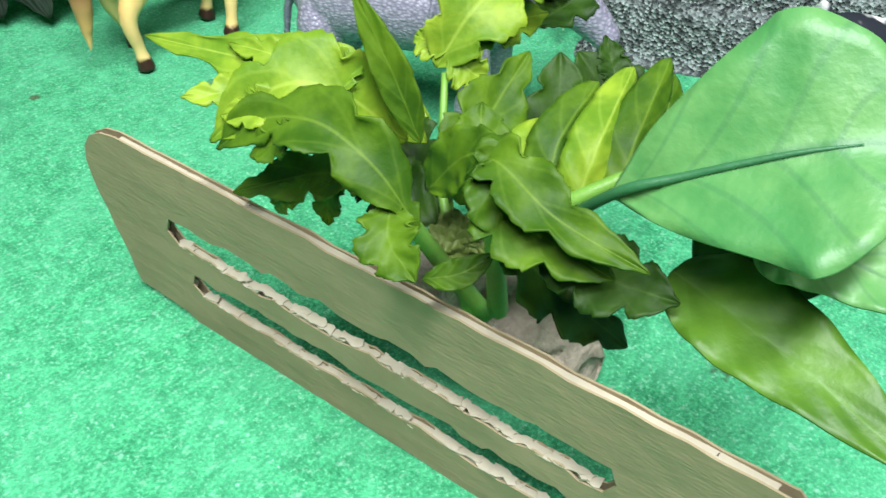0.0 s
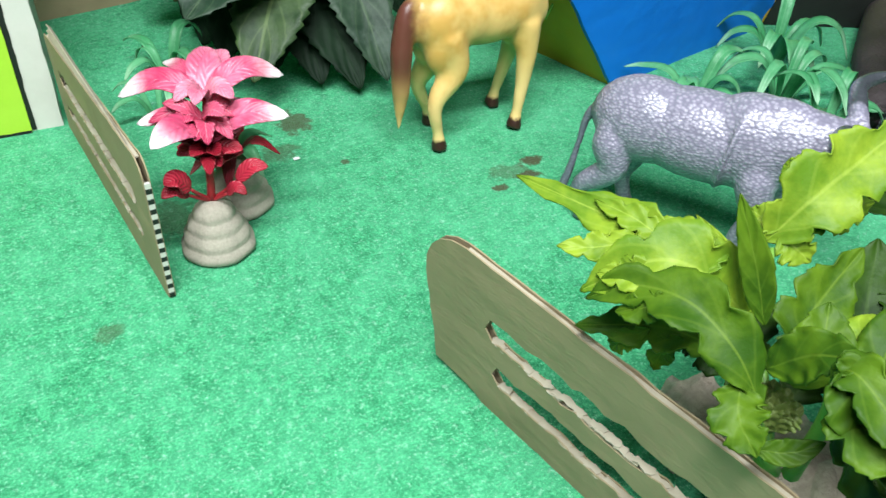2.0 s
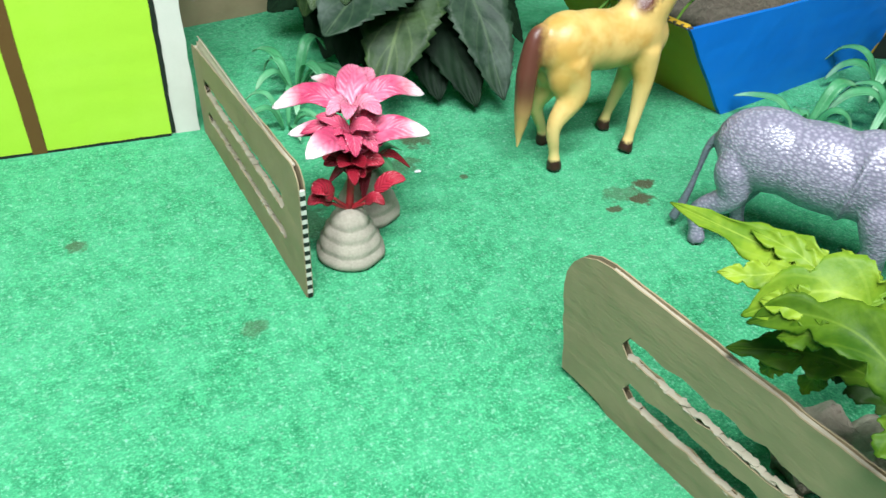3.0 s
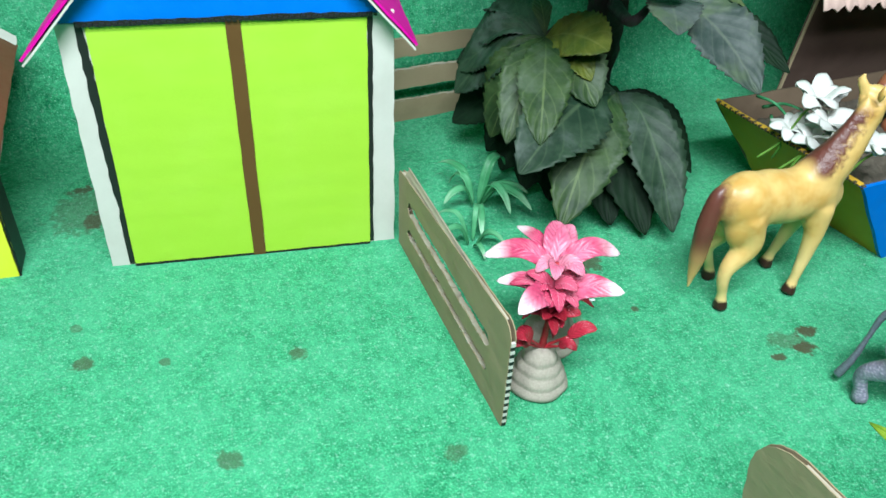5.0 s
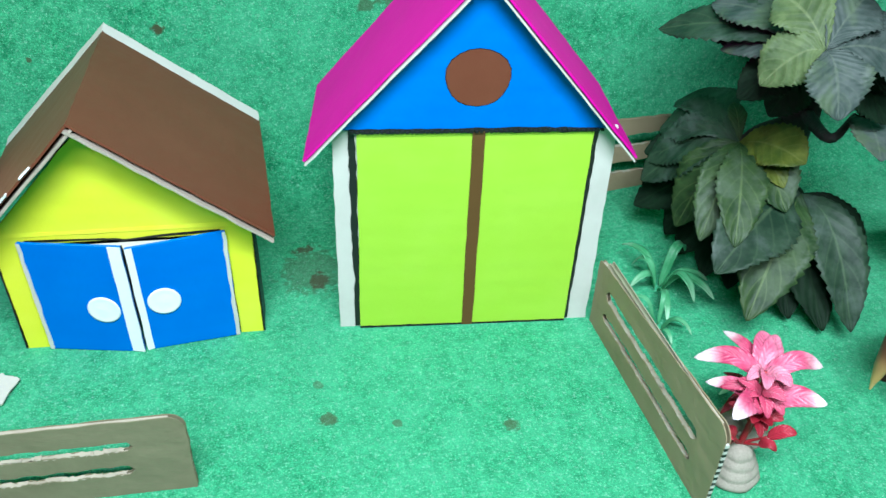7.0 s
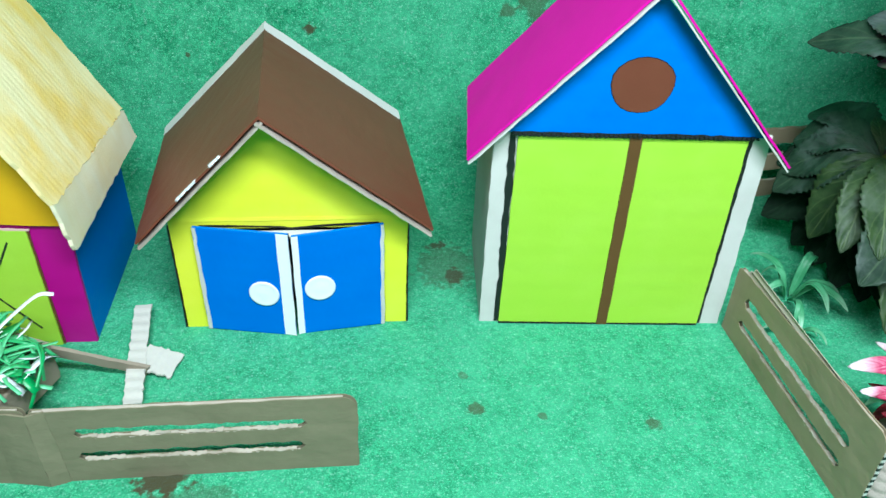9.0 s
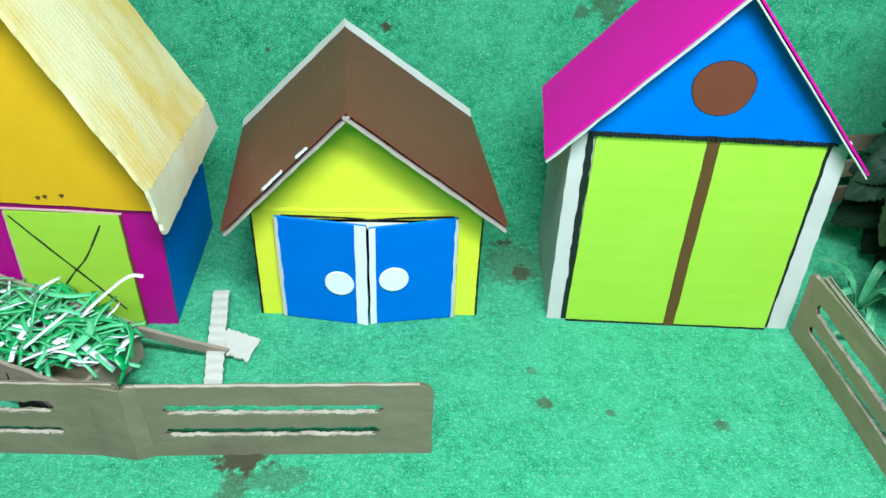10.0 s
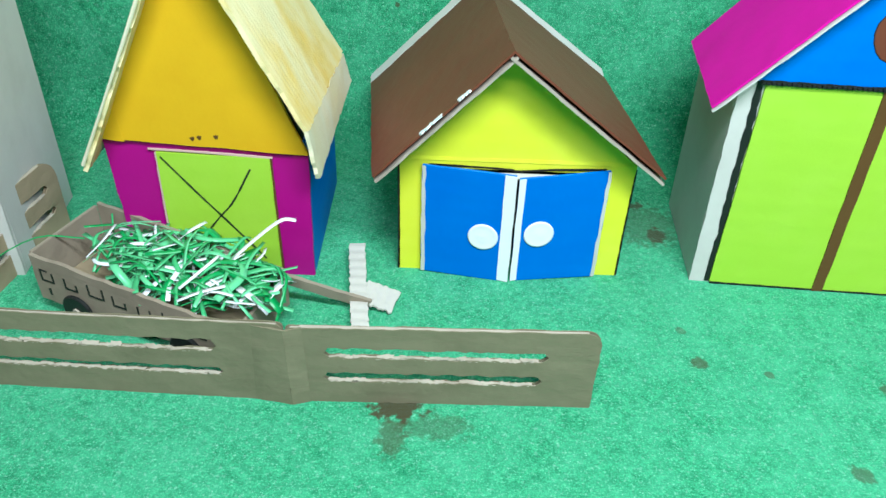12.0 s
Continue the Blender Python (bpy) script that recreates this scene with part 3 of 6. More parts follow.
def yellow_house():
    h = thing("toy_house", "yellow cardboard toy house with brown roof and ajar blue doors", "toy house", "toy houses", pose(-0.3825, 0.542, 0, 0, 0, 0))
    wall = ragged([(-0.0885, 0.0), (-0.071, 0.0), (-0.0705, 0.0962), (0.0685, 0.0962), (0.07, 0.0), (0.0875, 0.0), (0.088, 0.1035), (-0.008, 0.1845), (-0.012, 0.1845), (-0.088, 0.1035)], 0.012, 0.0004, 1)
    part("front_wall", sheet(wall, [], 0, 0.003), M_YELLOW, h, "yellow paper front with gable")
    part("gable_fold", slab((-0.088, -0.0006, 0.103), (0.088, -0.0006, 0.103), (0.086, -0.0001, 0.106), (-0.086, -0.0001, 0.106), 0.0008, 20, 2, 0.0002), M_YELLOW, h)
    for x in (-0.088, 0.085):
        part("side_wall", box(x, x + 0.003, 0.003, 0.027, 0.0, 0.1, 0.0005), M_BLACK, h, "black edge of the front")
    for x in (-0.062, 0.059):
        part("inner_wall", box(x, x + 0.003, 0.034, 0.105, 0.0, 0.118, 0.0005), M_WHITE, h)
    part("back_wall", box(-0.059, 0.059, 0.102, 0.105, 0.0, 0.118, 0.0005), M_WHITE, h)
    # black sheet in place of the shade inside the house
    part("inner_card", box(-0.084, 0.084, 0.03, 0.033, 0.0, 0.1, 0.0), M_BLACK, h, "black sheet standing in for the shade inside the house")
    for pts, y, w in (([(-0.0888, 0.0), (-0.0885, 0.05), (-0.0888, 0.1)], 0.0004, 0.0018), ([(0.0878, 0.0), (0.0876, 0.05), (0.0882, 0.1)], 0.0004, 0.0016)):
        part("marker_line", marker(pts, y, w, 5), M_BLACK, h)
    top = bmesh.new()
    vs = [top.verts.new((x, y, z)) for z in (0.0932, 0.0942) for x, y in ((-0.0705, -0.0008), (-0.0015, -0.0085), (0.069, -0.0008))]
    for q in ((0, 1, 2), (5, 4, 3), (0, 3, 4, 1), (1, 4, 5, 2), (2, 5, 3, 0)):
        top.faces.new([vs[k] for k in q])
    part("lintel_fold", top, M_WHITE, h, "pale folded card above the doors")
    # doors on their hinges, both a little open
    for hx, deg, wd, sgn, kx, kz in ((-0.0705, -8.5, 0.0705, 1, -0.0225, 0.0415), (0.069, 7.5, 0.0685, -1, 0.0195, 0.0455)):
        m = pose(hx, -0.0005, 0.0005, 0, 0, deg)
        d = part("door", sheet(ragged([(0, 0.001), (sgn * wd, -0.0), (sgn * wd, 0.0985 if sgn > 0 else 0.0955), (0, 0.0995)], 0.012, 0.0003, 7 + sgn), [], -0.003, 0.0026), M_BLUE, h, "blue paper door leaf, slightly open", m=m)
        a, b = sgn * (wd - 0.0085 if sgn > 0 else wd - 0.0045), sgn * (wd + 0.0004)
        part("door_edging", sheet(ragged([(a, 0.001), (b, 0.0), (b, 0.0985 if sgn > 0 else 0.0955), (a, 0.0988 if sgn > 0 else 0.0958)], 0.012, 0.0003, 9), [], -0.0036, 0.0006), M_FOAM, d, "white paper strip along the edge", m=m)
        part("door_edging", sheet(ragged([(0, 0.001), (sgn * 0.003, 0.001), (sgn * 0.0025, 0.0995), (0, 0.0995)], 0.008, 0.0006, 10), [], -0.0034, 0.0004), M_WHITE, d, m=m)
        x = kx - hx
        knob = lathe([(0.0002, 0.0), (0.0116, 0.0), (0.0119, 0.0004), (0.0117, 0.0010), (0.0106, 0.0012), (0.0095, 0.00105), (0.006, 0.0010), (0.0045, 0.0011), (0.0002, 0.0012)], 30)
        part("knob", knob, M_FOAM, d, "white round knob", True, m @ pose(x / math.cos(radians(deg)), -0.0031, kz, 90, 0, 0))
    # black lines along the gaps between the leaves and above them
    part("marker_line", marker([(-0.002, 0.001), (-0.0018, 0.05), (-0.0015, 0.097)], -0.0085, 0.0018, 12), M_BLACK, h)
    part("marker_line", marker([(-0.066, 0.0995), (-0.03, 0.0985), (-0.005, 0.0972), (0.0, 0.0962), (0.03, 0.0985), (0.066, 0.1)], -0.0007, 0.0016, 13), M_BLACK, h)
    # roof
    w = Vector((-0.3825, 0.542, 0))
    af, ab = Vector((-0.394, 0.519, 0.2)) - w, Vector((-0.409, 0.712, 0.182)) - w
    lf, lb = Vector((-0.489, 0.517, 0.1015)) - w, Vector((-0.508, 0.712, 0.082)) - w
    rf, rb = Vector((-0.2775, 0.522, 0.1065)) - w, Vector((-0.294, 0.715, 0.095)) - w
    for q, sd in (((lf, af, ab, lb), 2), ((af, rf, rb, ab), 3)):
        r = part("roof_panel", slab(*q, 0.0016, 16, 16, 0.0005, 0.001, sd), M_BROWN, h, "brown paper roof half")
        off = (q[1] - q[0]).cross(q[3] - q[0]).normalized() * -0.0021
        back = Vector((-0.0006, 0.011, 0.0))
        drop = Vector((0, 0, -0.0024))
        q2 = [q[0] + off + drop + Vector((0, -0.0012, 0)), q[1] + off + drop + Vector((0, -0.0012, 0)), q[2] + off + drop + back, q[3] + off + drop + back]
        part("roof_lining", slab(*q2, 0.0018, 16, 12, 0.0009, 0.001, sd + 4), M_GREYCARD, r, "greyish card showing along the rim")
        q3 = [q[3] + Vector((0, -0.002, 0.0003)), q[2] + Vector((0, -0.002, 0.0003)), q[2] + back + Vector((0, 0, 0.0025)), q[3] + back + Vector((0, 0, 0.0025))]
        part("roof_flap", slab(*q3, 0.001, 16, 3, 0.0008, 0, sd + 6), M_WHITE, r, "white folded strip at the back")
    # where the brown paper has peeled off the front edge
    n = (af - lf).cross(lb - lf).normalized() * 0.0007
    for s0, s1, sd in ((0.36, 0.52, 8), (0.63, 0.71, 9)):
        p, q, y = lf.lerp(af, s0), lf.lerp(af, s1), Vector((0, 0.0035, 0))
        part("peeled_patch", slab(p + n - y * 0.4, q + n - y * 0.4, q + n + y * 0.3, p + n + y * 0.5, 0.0012, 10, 3, 0.0009, 0, sd), M_FOAM, h, "white patch where paper peeled off")
    return h


def orange_house():
    h = thing("toy_house", "cardboard toy house, orange gable, magenta walls, thatch-yellow roof", "toy house", "toy houses", pose(-0.608, 0.528, 0, 0, 0, 0))
    part("front_wall", sheet(ragged([(-0.070, 0), (0.0705, 0), (0.0725, 0.114), (-0.074, 0.122)], 0.012, 0.0005, 1), [], 0, 0.003), M_MAGENTA, h, "magenta paper front wall")
    part("side_wall", box(0.0675, 0.0705, 0.003, 0.14, 0.0, 0.118, 0.0005), M_BLUE, h, "blue paper side wall")
    part("side_wall", box(-0.0705, -0.0675, 0.003, 0.14, 0.0, 0.118, 0.0005), M_BLUE, h)
    part("back_wall", box(-0.0675, 0.0675, 0.137, 0.14, 0.0, 0.118, 0.0005), M_WHITE, h)
    part("gable", sheet(ragged([(-0.0755, 0.121), (0.0735, 0.1125), (0.0275, 0.228), (0.006, 0.276), (-0.022, 0.224), (-0.072, 0.133)], 0.012, 0.0004, 2), [], -0.0034, 0.0032), M_ORANGE, h, "orange paper gable, folded at the corners")
    part("gable_tab", slab((-0.0755, -0.0036, 0.121), (-0.057, -0.0036, 0.1185), (-0.06, -0.0042, 0.152), (-0.0655, -0.0042, 0.147), 0.0004, 5, 5, 0.0002), M_ORANGE, h)
    d = part("door", sheet(ragged([(-0.039, 0.0), (0.045, 0.0), (0.0448, 0.108), (-0.0365, 0.1105)], 0.012, 0.0004, 3), [], -0.0026, 0.0026), M_LIME, h, "lime paper door with a black cross")
    part("marker_line", marker([(-0.034, 0.107), (-0.01, 0.075), (0.008, 0.052), (0.034, 0.018)], -0.0027, 0.0013, 4), M_MARKER, d)
    part("marker_line", marker([(0.03, 0.099), (0.014, 0.07), (0.0, 0.053), (-0.02, 0.026)], -0.0027, 0.0013, 5), M_MARKER, d)
    part("door_rim", marker([(-0.0395, 0.0), (-0.0385, 0.06), (-0.037, 0.11)], -0.0006, 0.0014, 6, 0.0016), M_RIM, d, "pale torn rim of the door")
    part("door_rim", marker([(-0.042, 0.1125), (0.0, 0.111), (0.047, 0.1085)], -0.0006, 0.0012, 7, 0.0016), M_RIM, d)
    part("door_rim", marker([(0.0455, 0.108), (0.0458, 0.06), (0.0462, 0.0)], -0.0006, 0.0016, 8, 0.001), M_STRIP, d)
    for i, (x, z) in enumerate(((-0.008, 0.1225), (-0.003, 0.1235), (0.009, 0.1245))):
        part("glue_stain", marker([(x - 0.0012, z), (x, z + 0.0008), (x + 0.0014, z + 0.0004)], -0.0035, 0.003, 60 + i, 0.0002), M_STRIP, h)
    w = Vector((-0.608, 0.528, 0))
    af, ab = Vector((-0.602, 0.505, 0.284)) - w, Vector((-0.606, 0.668, 0.268)) - w
    kf, kb = Vector((-0.5295, 0.505, 0.143)) - w, Vector((-0.5265, 0.672, 0.128)) - w
    ef, eb = Vector((-0.5245, 0.507, 0.104)) - w, Vector((-0.521, 0.675, 0.101)) - w
    lf, lb = Vector((-0.690, 0.507, 0.106)) - w, Vector((-0.697, 0.67, 0.1)) - w
    part("roof_panel", ribbed(slab(af, kf, kb, ab, 0.003, 30, 60, 0.0014, -0.002, 2), 0.00016), M_THATCH, h, "ribbed card washed with yellow paint")
    part("roof_flap", slab(kf + Vector((0, 0, -0.0005)), ef, eb, kb + Vector((0, 0, -0.0005)), 0.003, 8, 24, 0.001, -0.001, 3), M_THATCH_PALE, h, "pale card flap folded down at the eave")
    part("roof_panel", ribbed(slab(lf, af, ab, lb, 0.0032, 40, 60, 0.0016, -0.003, 4), 0.0003), M_THATCH, h, "ribbed card washed with yellow paint")
    part("roof_edge", tube(bmesh.new(), [lf + Vector((0.001, -0.002, 0.004)), lf.lerp(af, 0.3) + Vector((0, -0.002, 0)), lf.lerp(af, 0.65) + Vector((0.001, -0.002, 0)), af], [0.0014, 0.0009, 0.0014, 0.001], 7, 26), M_THATCH_PALE, h, "rough rolled card edge")
    return h


def ribbed(bm, height):
    for v in bm.verts:
        v.co.z += height * math.sin(v.co.y * 2 * math.pi / 0.0052)
    return bm


def thatch(name, base, wash, amount):
    m, t, b = nodes_of(name)
    at = coords(t)
    streak = ramp(t, grain(t, squash(t, at, 7, 19, 7), 1, 4), 0.38, 0.62)
    patch = ramp(t, grain(t, at, 40, 4), 0.35, 0.7)
    c = mix(t, calc(t, "MULTIPLY", streak, amount), base, wash)
    c = mix(t, calc(t, "MULTIPLY", patch, 0.4), c, base)
    link(t, c, b.inputs["Base Color"])
    b.inputs["Roughness"].default_value = 0.8
    relief(t, b, grain(t, at, 500, 3), 0.0006, 0.6)
    return m


M_GREYCARD = cardboard("greyish_card", (0.42, 0.36, 0.29), (0.30, 0.25, 0.20))
M_THATCH = thatch("yellow_washed_card", (0.80, 0.69, 0.38), (0.74, 0.50, 0.10), 0.95)
M_THATCH_PALE = thatch("pale_washed_card", (0.78, 0.72, 0.52), (0.72, 0.52, 0.16), 0.45)
lime_barn()
yellow_house()
orange_house()


def white_house():
    h = thing("toy_house", "whitish cardboard toy house wall beside a cardboard fence", "toy house", "toy houses", pose(-0.764, 0.515, 0, 0, 0, 3))
    part("front_wall", sheet(ragged([(-0.18, 0), (0, 0), (0.001, 0.27), (-0.18, 0.27)], 0.015, 0.0008, 2), [], 0, 0.003), M_WHITE, h, "whitish grey card")
    part("side_wall", box(-0.003, 0.0, 0.003, 0.112, 0, 0.27, 0.0006), M_WHITE, h)
    part("side_wall", box(-0.18, -0.177, 0.003, 0.11, 0, 0.27, 0.0006), M_WHITE, h)
    part("roof", box(-0.185, 0.005, -0.008, 0.118, 0.27, 0.273, 0.0006), M_WHITE, h)
    return h


white_house()


# ---- hay cart ----
def hay_cart():
    c = thing("hay_cart", "cardboard toy hay cart with black markings, wheels and drawbar", "toy cart", "", pose(-0.64, 0.478, 0, 0, 0, -22.0))
    L, W, z0, z1 = 0.167, 0.066, 0.014, 0.052
    x0, x1, y0, y1 = -L / 2, L / 2, -W / 2, W / 2
    part("floor_board", box(x0, x1, y0, y1, z0, z0 + 0.003, 0.0005), M_CARD, c)
    front = sheet(ragged([(x0, z0 - 0.002), (x1, z0), (x1, z1 - 0.006), (x0, z1)], 0.008, 0.0008, 3), [], y0 - 0.003, 0.003)
    s = part("side_board", front, M_CARDB, c, "cardboard side with black printed marks")
    rnd = random.Random(4)
    x = x0 + 0.006
    for k in range(7):
        w, t = rnd.uniform(0.011, 0.0145), 0.0014
        za = z0 + 0.0175 - 0.0006 * k + rnd.uniform(-0.001, 0.001)
        zb = za + rnd.uniform(0.008, 0.011)
        for ax, bx, az, bz in ((x, x + w, za, za + t), (x, x + t, za + t, zb), (x + w - t, x + w, za + t, zb - 0.003 * (k % 2))) + (((x, x + w * 0.6, zb, zb + t),) if k == 0 else ()):
            part("printed_bar", box(ax, bx, y0 - 0.0034, y0 - 0.0028, az, bz), M_BLACK, s)
        if k in (0, 3):
            part("printed_bar", box(x + 0.004, x + 0.006, y0 - 0.0034, y0 - 0.0028, za - 0.012, za - 0.006), M_BLACK, s)
        x += 0.0215
    part("side_board", sheet(ragged([(x0, z0), (x1, z0), (x1, z1 - 0.008), (x0, z1 + 0.002)], 0.008, 0.0008, 5), [], y1, 0.003), M_CARDB, c)
    part("end_board", box(x0 - 0.003, x0, y0, y1, z0, z1, 0.0005), M_CARDB, c)
    part("end_board", box(x1, x1 + 0.003, y0, y1, z0, z1 - 0.012, 0.0005), M_CARDB, c)
    for x in (x0 + 0.036, x1 - 0.036):
        for y in (y0 - 0.005, y1 + 0.005):
            w = part("wheel", lathe([(0.0002, -0.0016), (0.0125, -0.0016), (0.0135, -0.0008), (0.0135, 0.0008), (0.0125, 0.0016), (0.0002, 0.0016)], 24), M_BLACK, c, "black wheel", False, pose(x, y, 0.0135, 90, 0, 0))
            part("hub", lathe([(0.0002, -0.0028), (0.003, -0.0028), (0.0036, 0.0), (0.003, 0.0028), (0.0002, 0.0028)], 14), M_TORN, w, "", False, pose(x, y, 0.0135, 90, 0, 0))
    inv = c.matrix_world.inverted()
    a, b = inv @ Vector((-0.567, 0.488, 0.034)), inv @ Vector((-0.488, 0.487, 0.008))
    d = Vector((0, 0.0016, 0))
    part("drawbar", slab(a - d + Vector((0, 0, 0.004)), b - d + Vector((0, 0, 0.003)), b + d + Vector((0, 0, 0.003)), a + d + Vector((0, 0, 0.004)), 0.009, 12, 2, 0.0004), M_CARDB, c, "strip of cardboard as drawbar")
    p, q = Vector((-0.5065, 0.556, 0.013)), Vector((-0.4935, 0.452, 0.009))
    s = Vector((0.0064, 0.001, 0))
    bar = slab(p - s, q - s, q + s, p + s, 0.0016, 44, 3, 0.0006)
    for v in bar.verts:
        v.co.z += 0.0003 * math.sin(v.co.y * 2 * math.pi / 0.0098)
    bar.transform(inv)
    part("crossbar", bar, M_PALECARD, c, "pale ribbed card crossbar")
    p, q = Vector((-0.4955, 0.5, 0.0105)), Vector((-0.470, 0.494, 0.004))
    s = Vector((0.003, 0.012, 0))
    bar = slab(p - s, q - s, q + s, p + s, 0.0016, 20, 4, 0.0008)
    for v in bar.verts:
        v.co.z += 0.0004 * math.sin(v.co.x * 2 * math.pi / 0.0075)
    bar.transform(inv)
    part("handle_end", bar, M_PALECARD, c, "pale ribbed card end piece")
    return c


M_CARDB = cardboard("box_cardboard", (0.30, 0.25, 0.18), (0.22, 0.18, 0.125))
M_PALECARD = cardboard("pale_ribbed_card", (0.56, 0.54, 0.46), (0.46, 0.43, 0.35))
hay_cart()


def shreds():
    """Shredded paper in the cart."""
    rnd = random.Random(11)
    bm = bmesh.new()
    base = pose(-0.618, 0.476, 0, 0, 0, -22.0)
    for i in range(290):
        a = rnd.uniform(0, 6.28)
        r = math.sqrt(rnd.random())
        x, y = 0.074 * r * math.cos(a), 0.032 * r * math.sin(a)
        z = 0.03 + 0.022 * (1 - r * r) * rnd.random() ** 0.6 + 0.012 * rnd.random()
        if r > 0.85:
            z = 0.045 + 0.008 * rnd.random()
        yaw, ln = rnd.uniform(0, 6.28), rnd.uniform(0.016, 0.046)
        d = Vector((math.cos(yaw), math.sin(yaw), rnd.uniform(-0.35, 0.35)))
        c = Vector((x, y, z))
        bend = Vector((rnd.uniform(-1, 1), rnd.uniform(-1, 1), rnd.uniform(-0.4, 1))) * ln * 0.22
        pts = [base @ (c - d * ln / 2), base @ (c + bend), base @ (c + d * ln / 2 + Vector((0, 0, rnd.uniform(-0.008, 0.004))))]
        pts = [Vector((p.x, p.y, max(p.z, 0.016))) for p in pts]
        k = 0 if rnd.random() < 0.84 else 1
        n0 = len(bm.faces)
        wd = rnd.uniform(0.0020, 0.0038) * (1.9 if rnd.random() < 0.1 else 1)
        up = Vector((rnd.uniform(-0.6, 0.6), rnd.uniform(-0.6, 0.6), 1)).normalized()
        rows = []
        for j in range(7):
            p = curve_at(pts, j / 6)
            t = (curve_at(pts, min(1, j / 6 + 0.05)) - curve_at(pts, max(0, j / 6 - 0.05))).normalized()
            sd = t.cross(up).normalized() * wd / 2
            rows.append((bm.verts.new(p - sd), bm.verts.new(p + sd)))
        for u, v in zip(rows, rows[1:]):
            f = bm.faces.new((u[0], u[1], v[1], v[0]))
            f.material_index = k
    # one long white strip sticking out, and a green one hanging over the edge
    for pts, wd, k in (([(-0.585, 0.475, 0.055), (-0.567, 0.482, 0.07), (-0.55, 0.487, 0.082), (-0.540, 0.489, 0.081)], 0.003, 1), ([(-0.7, 0.5, 0.05), (-0.735, 0.497, 0.051), (-0.775, 0.485, 0.03), (-0.79, 0.47, 0.012)], 0.0012, 0),
                       ([(-0.69, 0.53, 0.052), (-0.685, 0.515, 0.045), (-0.678, 0.50, 0.036)], 0.0014, 0), ([(-0.59, 0.46, 0.06), (-0.565, 0.45, 0.055), (-0.545, 0.44, 0.04)], 0.0014, 0)):
        rows = []
        for j in range(13):
            p = curve_at(pts, j / 12)
            t = (curve_at(pts, min(1, j / 12 + 0.05)) - curve_at(pts, max(0, j / 12 - 0.05))).normalized()
            sd = t.cross(Vector((0, -0.3, 1))).normalized() * wd / 2
            rows.append((bm.verts.new(p - sd), bm.verts.new(p + sd)))
        for u, v in zip(rows, rows[1:]):
            bm.faces.new((u[0], u[1], v[1], v[0])).material_index = k
    ob = part("shredded_paper", bm, [M_SHRED, M_FOAM], None, "", True)
    thicken(ob, 0.00025)
    return tagged(ob, "heap of green and white shredded paper in the cart", "paper hay", kind="stuff")


def shred_material():
    m, t, b = nodes_of("green_shreds")
    r = t.nodes.new("ShaderNodeNewGeometry").outputs["Random Per Island"]
    c = mix(t, ramp(t, r, 0.0, 1.0), (0.012, 0.30, 0.07), (0.16, 0.60, 0.28))
    link(t, c, b.inputs["Base Color"])
    b.inputs["Roughness"].default_value = 0.35
    return m


M_SHRED = shred_material()
shreds()


# ---- toy animals: one moulded mesh each ----
def moulded(name, bm, material, m, label, category, group="toy animals", voxel=0.0013, smooth=6):
    ob = part(name, bm, material)
    ob.matrix_world = m
    r = ob.modifiers.new("moulded", "REMESH")
    r.mode, r.voxel_size, r.use_smooth_shade = "VOXEL", voxel, True
    s = ob.modifiers.new("soft", "SMOOTH")
    s.factor, s.iterations = 0.5, smooth
    return tagged(ob, label, category, group)


def buffalo_material():
    m, t, b = nodes_of("grey_moulded_plastic")
    at = coords(t)
    v = t.nodes.new("ShaderNodeTexVoronoi")
    v.inputs["Scale"].default_value = 1
    link(t, squash(t, at, 480, 480, 880), v.inputs["Vector"])
    wide = grain(t, at, 60, 3)
    sep = t.nodes.new("ShaderNodeSeparateXYZ")
    link(t, at, sep.inputs[0])
    c = mix(t, ramp(t, v.outputs["Distance"], 0.1, 0.7), (0.37, 0.34, 0.43), (0.20, 0.185, 0.25))
    c = mix(t, calc(t, "MULTIPLY", ramp(t, wide, 0.5, 0.8), 0.45), c, (0.17, 0.18, 0.225))
    horn = calc(t, "MULTIPLY", calc(t, "MULTIPLY", ramp(t, sep.outputs["X"], 0.0535, 0.058), ramp(t, sep.outputs["Z"], 0.068, 0.074)), ramp(t, calc(t, "ABSOLUTE", sep.outputs["Y"]), 0.010, 0.013))
    c = mix(t, horn, c, (0.05, 0.055, 0.065))
    c = mix(t, calc(t, "MULTIPLY", calc(t, "SUBTRACT", 1.0, ramp(t, sep.outputs["X"], -0.056, -0.051)), 0.75), c, (0.08, 0.10, 0.12))
    low = calc(t, "SUBTRACT", 1.0, ramp(t, sep.outputs["Z"], 0.002, 0.006))
    c = mix(t, low, c, (0.10, 0.11, 0.13))
    link(t, c, b.inputs["Base Color"])
    b.inputs["Roughness"].default_value = 0.3
    b.inputs["Specular IOR Level"].default_value = 0.65
    relief(t, b, calc(t, "SUBTRACT", calc(t, "MULTIPLY", wide, 0.5), v.outputs["Distance"]), 0.0006, 0.6)
    return m


